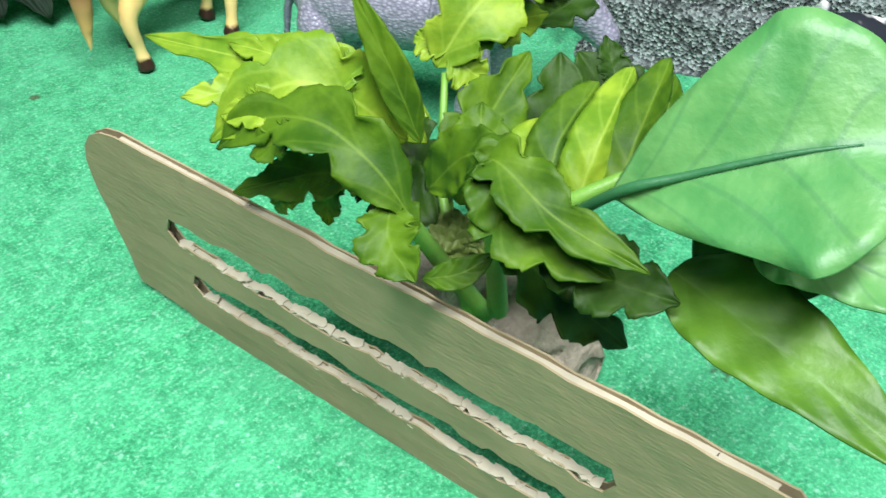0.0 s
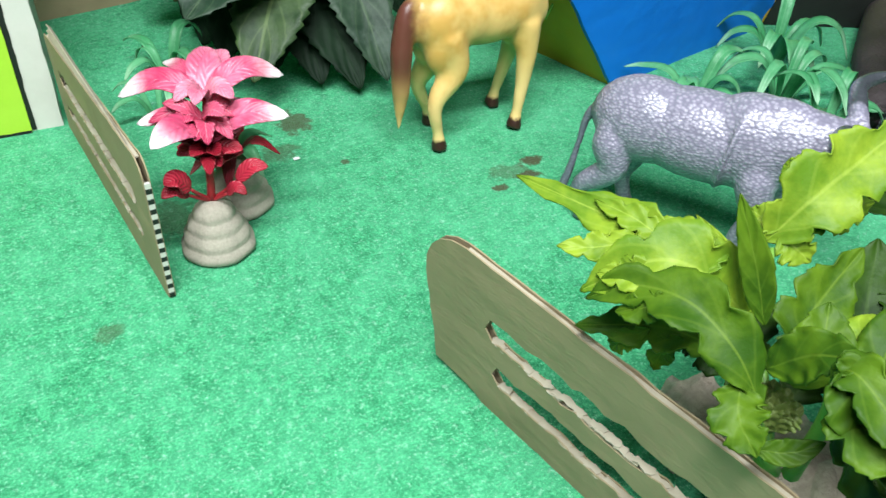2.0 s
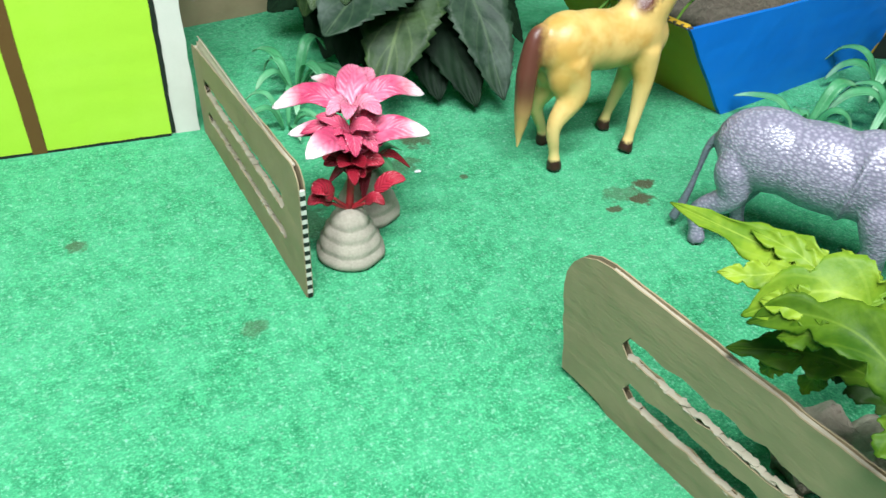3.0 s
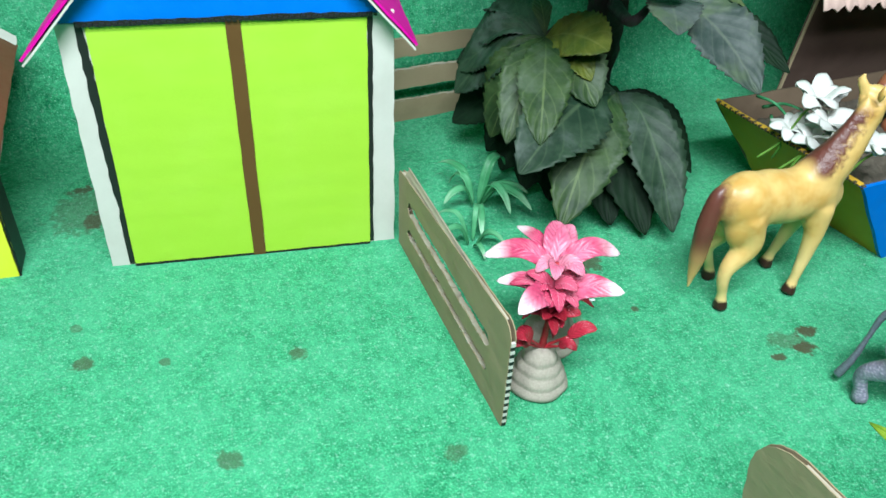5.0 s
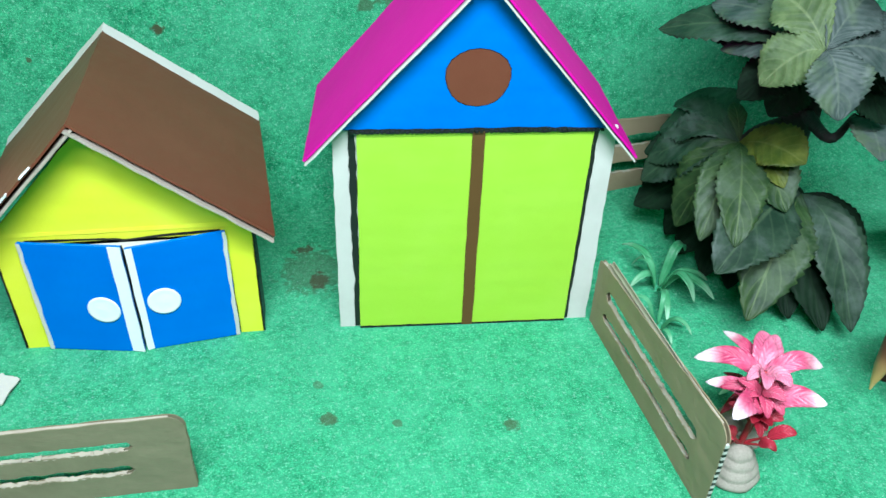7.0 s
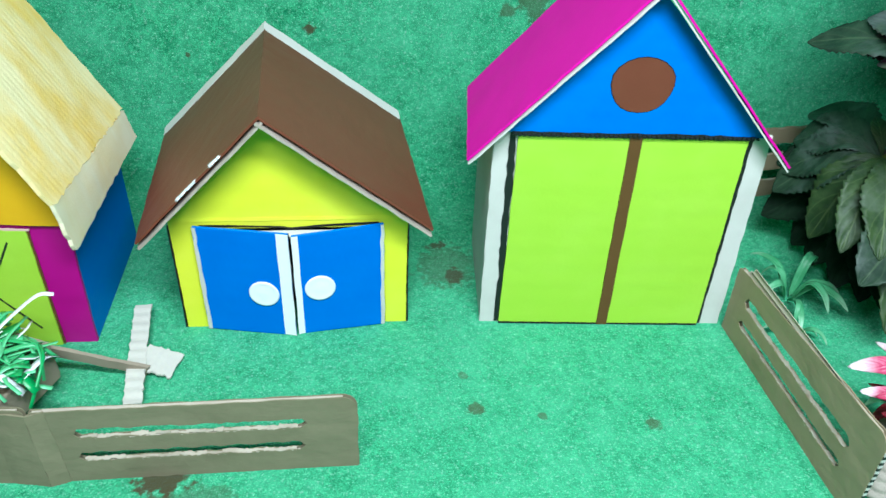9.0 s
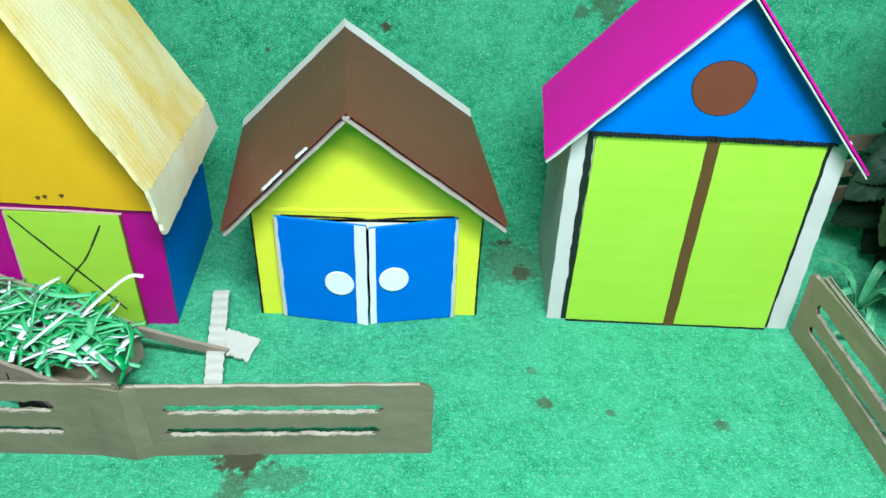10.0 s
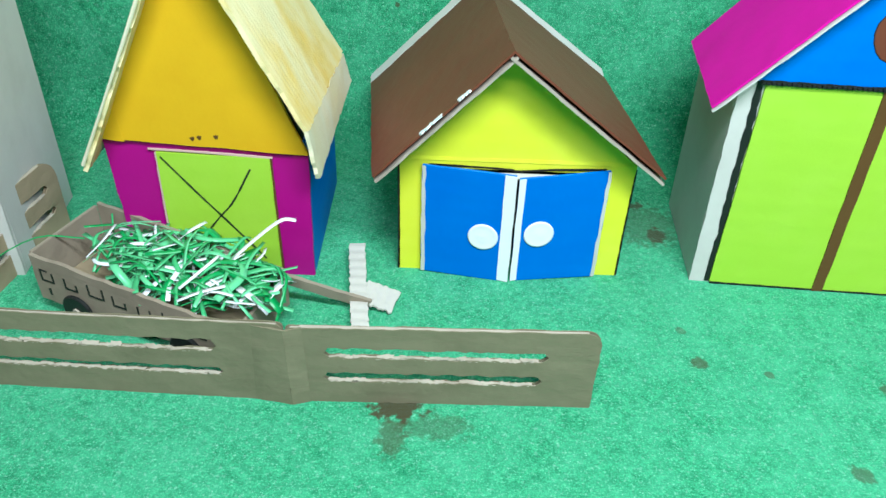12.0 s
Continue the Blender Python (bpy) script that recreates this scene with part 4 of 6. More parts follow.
def buffalo():
    bm = bmesh.new()
    ball(bm, (-0.028, 0, 0.0545), (0.0285, 0.0185, 0.0195))
    ball(bm, (0.0, 0, 0.0545), (0.042, 0.0192, 0.0198))
    ball(bm, (0.024, 0, 0.0575), (0.028, 0.018, 0.0215))
    ball(bm, (0.034, 0, 0.067), (0.021, 0.011, 0.013))
    tube(bm, [(0.036, 0, 0.062), (0.055, 0.0, 0.065), (0.066, 0.001, 0.064)], [0.0165, 0.0125, 0.0105], 14)
    tube(bm, [(0.062, 0, 0.069), (0.074, 0.001, 0.062), (0.087, 0.002, 0.052)], [0.0095, 0.0095, 0.0068], 12)
    ball(bm, (0.089, 0.002, 0.050), (0.006, 0.0075, 0.006))
    for s in (-1, 1):
        tube(bm, [(0.063, s * 0.006, 0.074), (0.059, s * 0.018, 0.079), (0.058, s * 0.03, 0.081), (0.066, s * 0.040, 0.083), (0.079, s * 0.041, 0.086)], [0.0048, 0.0045, 0.0038, 0.0027, 0.0012], 9, 22)
        tube(bm, [(0.058, s * 0.009, 0.069), (0.055, s * 0.018, 0.065), (0.055, s * 0.024, 0.061)], [0.002, 0.004, 0.0015], 8, flat=0.5)
    legs = (((-0.040, -0.011), (-0.049, -0.0105), -1), ((-0.036, 0.012), (-0.034, 0.012), 1))
    for (x, y), (fx, fy), s in legs:
        tube(bm, [(x - 0.001, y * 0.75, 0.056), (x, y * 0.9, 0.044), (x + 0.002, y, 0.031), (fx - 0.004, fy, 0.018), (fx - 0.002, fy, 0.008), (fx, fy, 0.0008)], [0.007, 0.0110, 0.0076, 0.0046, 0.0040, 0.0054], 12, 22)
    for fx, fy, x in ((0.031, -0.0125, 0.031), (0.038, 0.014, 0.036)):
        tube(bm, [(x - 0.002, fy * 0.7, 0.058), (x, fy * 0.9, 0.045), (x + 0.004, fy, 0.030), (fx - 0.001, fy, 0.018), (fx, fy, 0.008), (fx, fy, 0.0008)], [0.007, 0.0098, 0.0066, 0.0046, 0.0040, 0.0054], 12, 22)
    tube(bm, [(-0.050, 0, 0.058), (-0.0575, -0.002, 0.050), (-0.060, -0.004, 0.034), (-0.062, -0.006, 0.020), (-0.066, -0.007, 0.006)], [0.003, 0.0024, 0.0018, 0.0024, 0.003], 9, 22)
    ring = [(0.0155 + 0.003 * math.sin(a), 0.0196 * math.cos(a), 0.0560 + 0.0212 * math.sin(a)) for a in (2 * math.pi * i / 36 for i in range(37))]
    tube(bm, ring, [0.0011, 0.0011], 6, 72)
    return moulded("toy_buffalo", bm, buffalo_material(), pose(0.240, 0.267, 0, 0, 0, -59) @ Matrix.Diagonal((1.03, 1.08, 1.17, 1)), "grey moulded plastic toy buffalo with curved dark horns", "toy animal", voxel=0.0011, smooth=7)


buffalo()


def horse_material(name, coat, shade, dark):
    m, t, b = nodes_of(name)
    at = coords(t)
    sep = t.nodes.new("ShaderNodeSeparateXYZ")
    link(t, at, sep.inputs[0])
    X, Y, Z = sep.outputs
    wide, fine = grain(t, at, 45, 3), grain(t, at, 260, 3)
    c = mix(t, calc(t, "MULTIPLY", ramp(t, wide, 0.42, 0.66), 0.9), coat, shade)
    speck = calc(t, "MULTIPLY", calc(t, "SUBTRACT", fine, 0.5), 0.02)
    tail = calc(t, "MULTIPLY", calc(t, "SUBTRACT", 1.0, ramp(t, calc(t, "ADD", X, calc(t, "MULTIPLY", speck, 0.3)), -0.050, -0.036)), ramp(t, Z, 0.01, 0.03))
    c = mix(t, tail, c, dark)
    # mane: along the crest of the neck
    crest = calc(t, "ADD", calc(t, "ADD", calc(t, "MULTIPLY", X, -1.5), Z), speck)
    mane = calc(t, "MULTIPLY", calc(t, "MULTIPLY", ramp(t, crest, 0.043, 0.055), ramp(t, X, 0.012, 0.02)), calc(t, "MULTIPLY", ramp(t, Z, 0.082, 0.088), calc(t, "SUBTRACT", 1.0, ramp(t, Z, 0.116, 0.124))))
    c = mix(t, mane, c, dark)
    c = mix(t, calc(t, "MULTIPLY", calc(t, "SUBTRACT", 1.0, ramp(t, Z, 0.02, 0.05)), 0.5), c, tuple(min(0.8, v * 1.1 + 0.12) for v in coat))
    c = mix(t, calc(t, "MULTIPLY", tail, calc(t, "MULTIPLY", calc(t, "SUBTRACT", 1.0, ramp(t, Z, 0.02, 0.055)), 0.6)), c, shade)
    hoof = calc(t, "SUBTRACT", 1.0, ramp(t, calc(t, "ADD", Z, calc(t, "MULTIPLY", speck, 0.2)), 0.0065, 0.009))
    c = mix(t, hoof, c, tuple(v * 0.28 for v in dark))
    link(t, c, b.inputs["Base Color"])
    b.inputs["Roughness"].default_value = 0.42
    relief(t, b, calc(t, "ADD", wide, calc(t, "MULTIPLY", fine, calc(t, "ADD", calc(t, "MULTIPLY", mane, 0.9), 0.12))), 0.0016, 0.6)
    return m


def horse(mat, m, label):
    bm = bmesh.new()
    ball(bm, (-0.025, 0, 0.0705), (0.0205, 0.0158, 0.0175), (0, -8, 0))
    ball(bm, (-0.010, 0, 0.070), (0.030, 0.0156, 0.0168))
    ball(bm, (0.006, 0, 0.0685), (0.036, 0.0154, 0.0166))
    ball(bm, (0.024, 0, 0.0705), (0.021, 0.0148, 0.0182), (0, 14, 0))
    ball(bm, (0.036, 0, 0.067), (0.012, 0.0115, 0.0135))
    for s in (-1, 1):
        ball(bm, (-0.026, s * 0.0065, 0.060), (0.0125, 0.0095, 0.018), (0, 12, 0))
        ball(bm, (0.029, s * 0.0065, 0.060), (0.0105, 0.0082, 0.016))
    # neck, crest, head turned away
    tube(bm, [(0.025, 0, 0.077), (0.039, 0, 0.094), (0.048, 0.001, 0.110), (0.053, 0.002, 0.121)], [0.0165, 0.0128, 0.0095, 0.0088], 14, 22, 0.8)
    tube(bm, [(0.016, 0, 0.087), (0.030, 0.0, 0.101), (0.040, 0.001, 0.114), (0.047, 0.002, 0.127)], [0.0022, 0.0034, 0.0032, 0.002], 8, 18)
    tube(bm, [(0.050, 0.002, 0.124), (0.060, 0.008, 0.121), (0.073, 0.015, 0.106)], [0.0088, 0.0082, 0.0055], 12, 14)
    ball(bm, (0.075, 0.016, 0.103), (0.006, 0.0055, 0.0055))
    for s in (-1, 1):
        tube(bm, [(0.048, 0.002 + s * 0.0055, 0.127), (0.046, 0.002 + s * 0.008, 0.133), (0.046, 0.002 + s * 0.008, 0.138)], [0.0036, 0.0042, 0.0012], 8, flat=0.6)
    # legs: (hip, knee, fetlock, hoof)
    for pts in (((-0.026, -0.0085, 0.066), (-0.021, -0.0095, 0.046), (-0.034, -0.011, 0.029), (-0.032, -0.012, 0.011), (-0.031, -0.0125, 0.0008)),
                ((-0.028, 0.0085, 0.066), (-0.025, 0.0095, 0.046), (-0.030, 0.014, 0.029), (-0.022, 0.0155, 0.011), (-0.0195, 0.016, 0.0008))):
        tube(bm, pts, [0.0095, 0.0086, 0.0050, 0.0034, 0.0058], 12, 26)
    for pts in (((0.029, -0.0085, 0.064), (0.030, -0.0095, 0.046), (0.0285, -0.0105, 0.030), (0.0255, -0.0115, 0.011), (0.0235, -0.012, 0.0008)),
                ((0.030, 0.0085, 0.064), (0.034, 0.0095, 0.046), (0.033, 0.013, 0.030), (0.029, 0.0155, 0.011), (0.0275, 0.0165, 0.0008))):
        tube(bm, pts, [0.0085, 0.0066, 0.0048, 0.0033, 0.0058], 12, 26)
    tube(bm, [(-0.040, 0, 0.0825), (-0.0475, -0.001, 0.077), (-0.051, -0.002, 0.058), (-0.052, -0.003, 0.036), (-0.054, -0.004, 0.014)], [0.0032, 0.0052, 0.0066, 0.0055, 0.0012], 10, 24)
    return moulded("toy_horse", bm, mat, m, label, "toy animal", voxel=0.0013, smooth=24)


horse(horse_material("tan_plastic", (0.67, 0.45, 0.15), (0.55, 0.31, 0.07), (0.12, 0.036, 0.024)), pose(0.197, 0.4165, 0, 0, 0, 3) @ Matrix.Diagonal((1.04, 1.12, 1.13, 1)), "tan plastic toy horse with dark brown mane and tail")
horse(horse_material("chestnut_plastic", (0.30, 0.10, 0.045), (0.20, 0.06, 0.03), (0.55, 0.34, 0.14)), pose(0.418, 0.505, 0.0, 0, 0, 165) @ Matrix.Diagonal((1.0, 1.0, 0.85, 1)), "chestnut plastic toy horse with tan mane, behind the planter")


def cow_material():
    m, t, b = nodes_of("piebald_plastic")
    at = coords(t)
    f = ramp(t, grain(t, at, 26, 3, 0.5), 0.47, 0.51)
    link(t, mix(t, f, (0.02, 0.022, 0.03), (0.78, 0.77, 0.76)), b.inputs["Base Color"])
    b.inputs["Roughness"].default_value = 0.4
    relief(t, b, grain(t, at, 120, 3), 0.001, 0.4)
    return m


def cow():
    bm = bmesh.new()
    ball(bm, (-0.024, 0, 0.058), (0.027, 0.02, 0.022))
    ball(bm, (0.004, 0, 0.057), (0.036, 0.021, 0.022))
    ball(bm, (0.028, 0, 0.06), (0.022, 0.018, 0.022))
    tube(bm, [(0.04, 0, 0.066), (0.056, 0, 0.074), (0.066, 0, 0.076)], [0.014, 0.011, 0.009], 12)
    tube(bm, [(0.064, 0, 0.079), (0.076, 0, 0.071), (0.088, 0, 0.062)], [0.0095, 0.0085, 0.007], 12)
    for s in (-1, 1):
        tube(bm, [(0.064, s * 0.006, 0.082), (0.062, s * 0.015, 0.081), (0.061, s * 0.022, 0.077)], [0.002, 0.0045, 0.0015], 8, flat=0.5)
        for x in (-0.032, 0.034):
            tube(bm, [(x, s * 0.0105, 0.05), (x, s * 0.011, 0.03), (x + 0.002, s * 0.0115, 0.01), (x + 0.001, s * 0.012, 0.0008)], [0.0105, 0.0068, 0.0048, 0.0064], 10, 18)
    tube(bm, [(-0.049, 0, 0.066), (-0.054, 0, 0.05), (-0.055, 0, 0.024)], [0.0022, 0.0016, 0.003], 8)
    return moulded("toy_cow", bm, cow_material(), pose(0.385, 0.075, 0, 0, 0, 150), "black and white plastic toy cow beside the stone", "toy animal", voxel=0.0015)


cow()


# ---- plants ----
def leaf_material(name, low, high, rib, tip=None, tip_from=0.6, rough=0.4, blotch=None, vein=16.0, relief_by=0.0008, spec=0.4, ribs=0.16):
    m, t, b = nodes_of(name)
    uv = t.nodes.new("ShaderNodeTexCoord")
    sep = t.nodes.new("ShaderNodeSeparateXYZ")
    link(t, uv.outputs["UV"], sep.inputs[0])
    off = calc(t, "ABSOLUTE", calc(t, "SUBTRACT", sep.outputs["X"], 0.5))
    at = uv.outputs["Object"]
    big, fine = grain(t, at, 55, 4), grain(t, at, 420, 3)
    c = mix(t, ramp(t, big, 0.32, 0.7), low, high)
    side = calc(t, "SINE", calc(t, "MULTIPLY", calc(t, "SUBTRACT", sep.outputs["Y"], calc(t, "MULTIPLY", off, 0.55)), vein * 6.283))
    line = ramp(t, side, 0.86, 1.0)
    c = mix(t, calc(t, "MULTIPLY", line, ribs), c, rib)
    c = mix(t, calc(t, "MULTIPLY", calc(t, "SUBTRACT", 1.0, ramp(t, off, 0.008, 0.035)), 0.5), c, rib)
    if blotch:
        c = mix(t, calc(t, "MULTIPLY", ramp(t, grain(t, at, 28, 5), 0.5, 0.68), 0.8), c, blotch)
    if tip:
        k = ramp(t, calc(t, "ADD", sep.outputs["Y"], calc(t, "MULTIPLY", calc(t, "SUBTRACT", big, 0.5), 0.4)), tip_from, 0.98)
        c = mix(t, k, c, tip)
    c = mix(t, calc(t, "MULTIPLY", fine, 0.2), c, tuple(v * 0.5 for v in low))
    link(t, c, b.inputs["Base Color"])
    b.inputs["Roughness"].default_value = rough
    b.inputs["Specular IOR Level"].default_value = spec
    relief(t, b, calc(t, "ADD", calc(t, "MULTIPLY", side, 0.25), calc(t, "ADD", big, calc(t, "MULTIPLY", fine, 0.3))), relief_by, 0.7)
    return m


M_LETTUCE = leaf_material("bright_green_plastic_leaf", (0.09, 0.185, 0.010), (0.25, 0.345, 0.026), (0.31, 0.41, 0.06), rough=0.5, vein=4, spec=0.2)
# darker copies of the leaf: shade inside the plant put into their colour
M_LETTUCE_DARK = leaf_material("shaded_green_plastic_leaf", (0.008, 0.030, 0.002), (0.028, 0.072, 0.004), (0.045, 0.095, 0.012), rough=0.55, vein=4, spec=0.2)
M_LETTUCE_MID = leaf_material("half_shaded_olive_plastic_leaf", (0.024, 0.072, 0.003), (0.088, 0.165, 0.007), (0.13, 0.21, 0.02), rough=0.55, vein=4, spec=0.2)
M_HEART = leaf_material("pale_young_leaf", (0.14, 0.20, 0.04), (0.26, 0.32, 0.09), (0.34, 0.40, 0.16), rough=0.5, vein=5)
M_STALK = plain("dark_green_stalk", (0.03, 0.13, 0.05), 0.45)
M_MIDLEAF = leaf_material("mid_green_plastic_leaf", (0.04, 0.11, 0.007), (0.09, 0.20, 0.014), (0.10, 0.22, 0.03), rough=0.5, vein=5)
M_BROAD = leaf_material("broad_green_plastic_leaf", (0.05, 0.20, 0.055), (0.12, 0.28, 0.085), (0.03, 0.12, 0.05), rough=0.42, vein=5, spec=0.35, ribs=0.3)
# grey blotch of the dark and mottled leaves: the fabric's sheen, put into the colour
M_FIG = leaf_material("dark_fabric_leaf", (0.013, 0.033, 0.018), (0.036, 0.068, 0.038), (0.08, 0.13, 0.065), rough=0.5, blotch=(0.075, 0.105, 0.085), vein=7, spec=0.22, ribs=0.2)
# near-black copy of the leaf, with the tree's inner shade in its colour
M_FIG_DEEP = leaf_material("shaded_fabric_leaf", (0.004, 0.013, 0.006), (0.010, 0.026, 0.012), (0.015, 0.035, 0.015), rough=0.6, vein=9, spec=0.12)
M_FIG_GREEN = leaf_material("sheen_mottled_fabric_leaf", (0.015, 0.040, 0.012), (0.046, 0.085, 0.026), (0.14, 0.20, 0.07), rough=0.5, blotch=(0.08, 0.115, 0.07), vein=7, spec=0.22, ribs=0.2)
M_FIG_YELLOW = leaf_material("yellowish_fabric_leaf", (0.07, 0.10, 0.012), (0.17, 0.19, 0.03), (0.20, 0.22, 0.06), rough=0.5, blotch=(0.05, 0.085, 0.02), vein=7, spec=0.22, ribs=0.2)
M_FIG_GREY = leaf_material("greyish_fabric_leaf", (0.03, 0.05, 0.042), (0.085, 0.105, 0.095), (0.12, 0.15, 0.11), rough=0.55, blotch=(0.08, 0.12, 0.06), vein=9, spec=0.25)
M_FIG_PALE = leaf_material("pale_green_fabric_leaf", (0.045, 0.075, 0.025), (0.12, 0.165, 0.065), (0.18, 0.22, 0.10), rough=0.55, blotch=(0.07, 0.11, 0.06), vein=7, spec=0.22, ribs=0.2)
M_PINKLEAF = leaf_material("pink_plastic_leaf", (0.48, 0.030, 0.10), (0.72, 0.17, 0.28), (0.50, 0.05, 0.13), tip=(0.88, 0.78, 0.80), tip_from=0.56, rough=0.4, vein=8)
M_ROSELEAF = leaf_material("rose_plastic_leaf", (0.46, 0.03, 0.09), (0.62, 0.10, 0.18), (0.74, 0.34, 0.42), rough=0.4, vein=8)
M_BLUSHLEAF = leaf_material("blush_plastic_leaf", (0.56, 0.10, 0.19), (0.76, 0.30, 0.40), (0.50, 0.06, 0.14), rough=0.4, vein=8)
M_REDLEAF = leaf_material("red_plastic_leaf", (0.24, 0.008, 0.02), (0.46, 0.024, 0.05), (0.24, 0.01, 0.02), rough=0.38, vein=8)
M_MINT = leaf_material("mint_green_leaf", (0.04, 0.24, 0.09), (0.11, 0.38, 0.18), (0.18, 0.46, 0.24), tip=(0.30, 0.55, 0.34), tip_from=0.6, rough=0.45, vein=0.5)
M_STEM = plain("green_stem", (0.16, 0.33, 0.05), 0.45)
M_REDSTEM = plain("red_stem", (0.36, 0.02, 0.03), 0.45)
M_TRUNK = plain("dark_trunk", (0.052, 0.038, 0.040), 0.75, 0.5, 60, 0.004)
M_STONE = plain("pale_stone", (0.60, 0.50, 0.40), 0.85, 0.7, 60, 0.004)
M_POT = plain("cast_stone", (0.44, 0.395, 0.32), 0.8, 0.55, 110, 0.0008)


def leaf(plant, mat, pts, width, label="", name="leaf", lobes=(), th=0.0005, **more):
    """One leaf, with side lobes that grow out of it."""
    bm = bmesh.new()
    blade(bm, pts, width, **more)
    for k, (lp, lw) in enumerate(lobes):
        kw = dict(more)
        kw["seed"] = more.get("seed", 0) + k + 1
        blade(bm, lp, lw, **kw)
    me = bpy.data.meshes.new(name)
    bm.to_mesh(me)
    bm.free()
    me.materials.append(mat)
    ob = new(name, me)
    ob.parent = plant
    if label:
        ob["label"] = label
    return thicken(ob, th)


def leafy_plant():
    p = thing("leafy_plant", "artificial bright green leafy plant on a pale stone base", "artificial plant", "artificial plants")
    stone = bmesh.new()
    for c, r in (((0.158, 0.128, 0.014), (0.024, 0.03, 0.024)), ((0.146, 0.155, 0.014), (0.017, 0.018, 0.02)), ((0.162, 0.105, 0.015), (0.016, 0.016, 0.02)), ((0.148, 0.132, 0.022), (0.012, 0.014, 0.018))):
        bmesh.ops.create_icosphere(stone, subdivisions=4, radius=1, matrix=Matrix.LocRotScale(Vector(c), None, Vector(r)))
    for v in stone.verts:
        v.co += v.co.normalized() * 0.013 * noise.noise(v.co * 95) + Vector((0.002 * noise.noise(v.co * 210), 0, 0.004 * noise.noise(v.co * 160)))
        v.co.z = max(v.co.z, 0.0003)
    part("stone_base", stone, M_STONE, p, "pale rough stone", True)
    kw = dict(n=54, m=10, teeth=3.4)
    A, B = (-0.45, -0.45, 0.8), (-0.65, -0.6, 0.45)
    # arching towards the fence
    leaf(p, M_LETTUCE, [(0.1261, 0.1334, 0.1006), (0.1117, 0.1480, 0.1167), (0.1024, 0.1722, 0.1170), (0.0897, 0.2132, 0.1140)], 0.0198, up=A, seed=2, lobes=[([(0.1074, 0.1576, 0.1175), (0.1039, 0.1690, 0.1201), (0.0994, 0.1837, 0.1196)], 0.0100), ([(0.1040, 0.1636, 0.1173), (0.0889, 0.1668, 0.1160), (0.0783, 0.1735, 0.1155)], 0.0100), ([(0.1117, 0.1480, 0.1167), (0.1133, 0.1621, 0.1159), (0.1106, 0.1719, 0.1154)], 0.0110)], wave=0.1, fold=0.2, bite=0.42, **kw)
    leaf(p, M_LETTUCE, [(0.1153, 0.1294, 0.1077), (0.1009, 0.1365, 0.1237), (0.0901, 0.1463, 0.1254), (0.0763, 0.1577, 0.1107)], 0.0256, up=A, seed=3, lobes=[([(0.0923, 0.1446, 0.1256), (0.0847, 0.1483, 0.1209), (0.0793, 0.1557, 0.1176)], 0.0110), ([(0.1009, 0.1365, 0.1237), (0.1037, 0.1405, 0.1273), (0.1040, 0.1476, 0.1265)], 0.0120)], wave=0.1, waves=2, fold=0.2, bite=0.42, **kw)
    leaf(p, M_LETTUCE_MID, [(0.0960, 0.1040, 0.1048), (0.0923, 0.1141, 0.1180), (0.0891, 0.1291, 0.1237), (0.0840, 0.1448, 0.1198), (0.0765, 0.1552, 0.1098)], 0.0186, up=A, seed=4, lobes=[([(0.0877, 0.1337, 0.1217), (0.0829, 0.1383, 0.1172), (0.0799, 0.1458, 0.1108)], 0.0100)], wave=0.3, waves=2, fold=0.25, bite=0.42, **kw)
    leaf(p, M_LETTUCE_MID, [(0.1043, 0.1232, 0.1032), (0.0996, 0.1449, 0.0970), (0.0835, 0.1648, 0.0878)], 0.0173, up=A, seed=5, lobes=[([(0.1004, 0.1364, 0.0996), (0.0977, 0.1405, 0.0916), (0.0978, 0.1419, 0.0823)], 0.0090), ([(0.0968, 0.1465, 0.0962), (0.0908, 0.1510, 0.0893), (0.0897, 0.1532, 0.0844)], 0.0080)], wave=0.1, bite=0.42, **kw)
    # next two: inner leaves with the shade in their colour
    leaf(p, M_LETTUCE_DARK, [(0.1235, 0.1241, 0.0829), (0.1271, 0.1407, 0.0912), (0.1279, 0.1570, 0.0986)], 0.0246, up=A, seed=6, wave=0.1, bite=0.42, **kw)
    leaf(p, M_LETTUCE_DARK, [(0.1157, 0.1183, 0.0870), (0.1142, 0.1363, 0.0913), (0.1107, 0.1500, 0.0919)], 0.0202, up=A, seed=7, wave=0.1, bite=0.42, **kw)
    leaf(p, M_LETTUCE_MID, [(0.1134, 0.1222, 0.1114), (0.1106, 0.1286, 0.1282), (0.1067, 0.1379, 0.1481)], 0.0096, up=B, seed=8, wave=0.04, bite=0.1, **kw)
    leaf(p, M_LETTUCE, [(0.1409, 0.1471, 0.0943), (0.1408, 0.1625, 0.1003), (0.1419, 0.1781, 0.1039)], 0.0058, up=B, seed=9, wave=0.05, bite=0, **kw)
    leaf(p, M_LETTUCE_MID, [(0.0931, 0.1103, 0.1096), (0.0867, 0.1032, 0.1067), (0.0869, 0.0950, 0.1004)], 0.0160, up=B, seed=10, wave=0.08, bite=0.42, **kw)
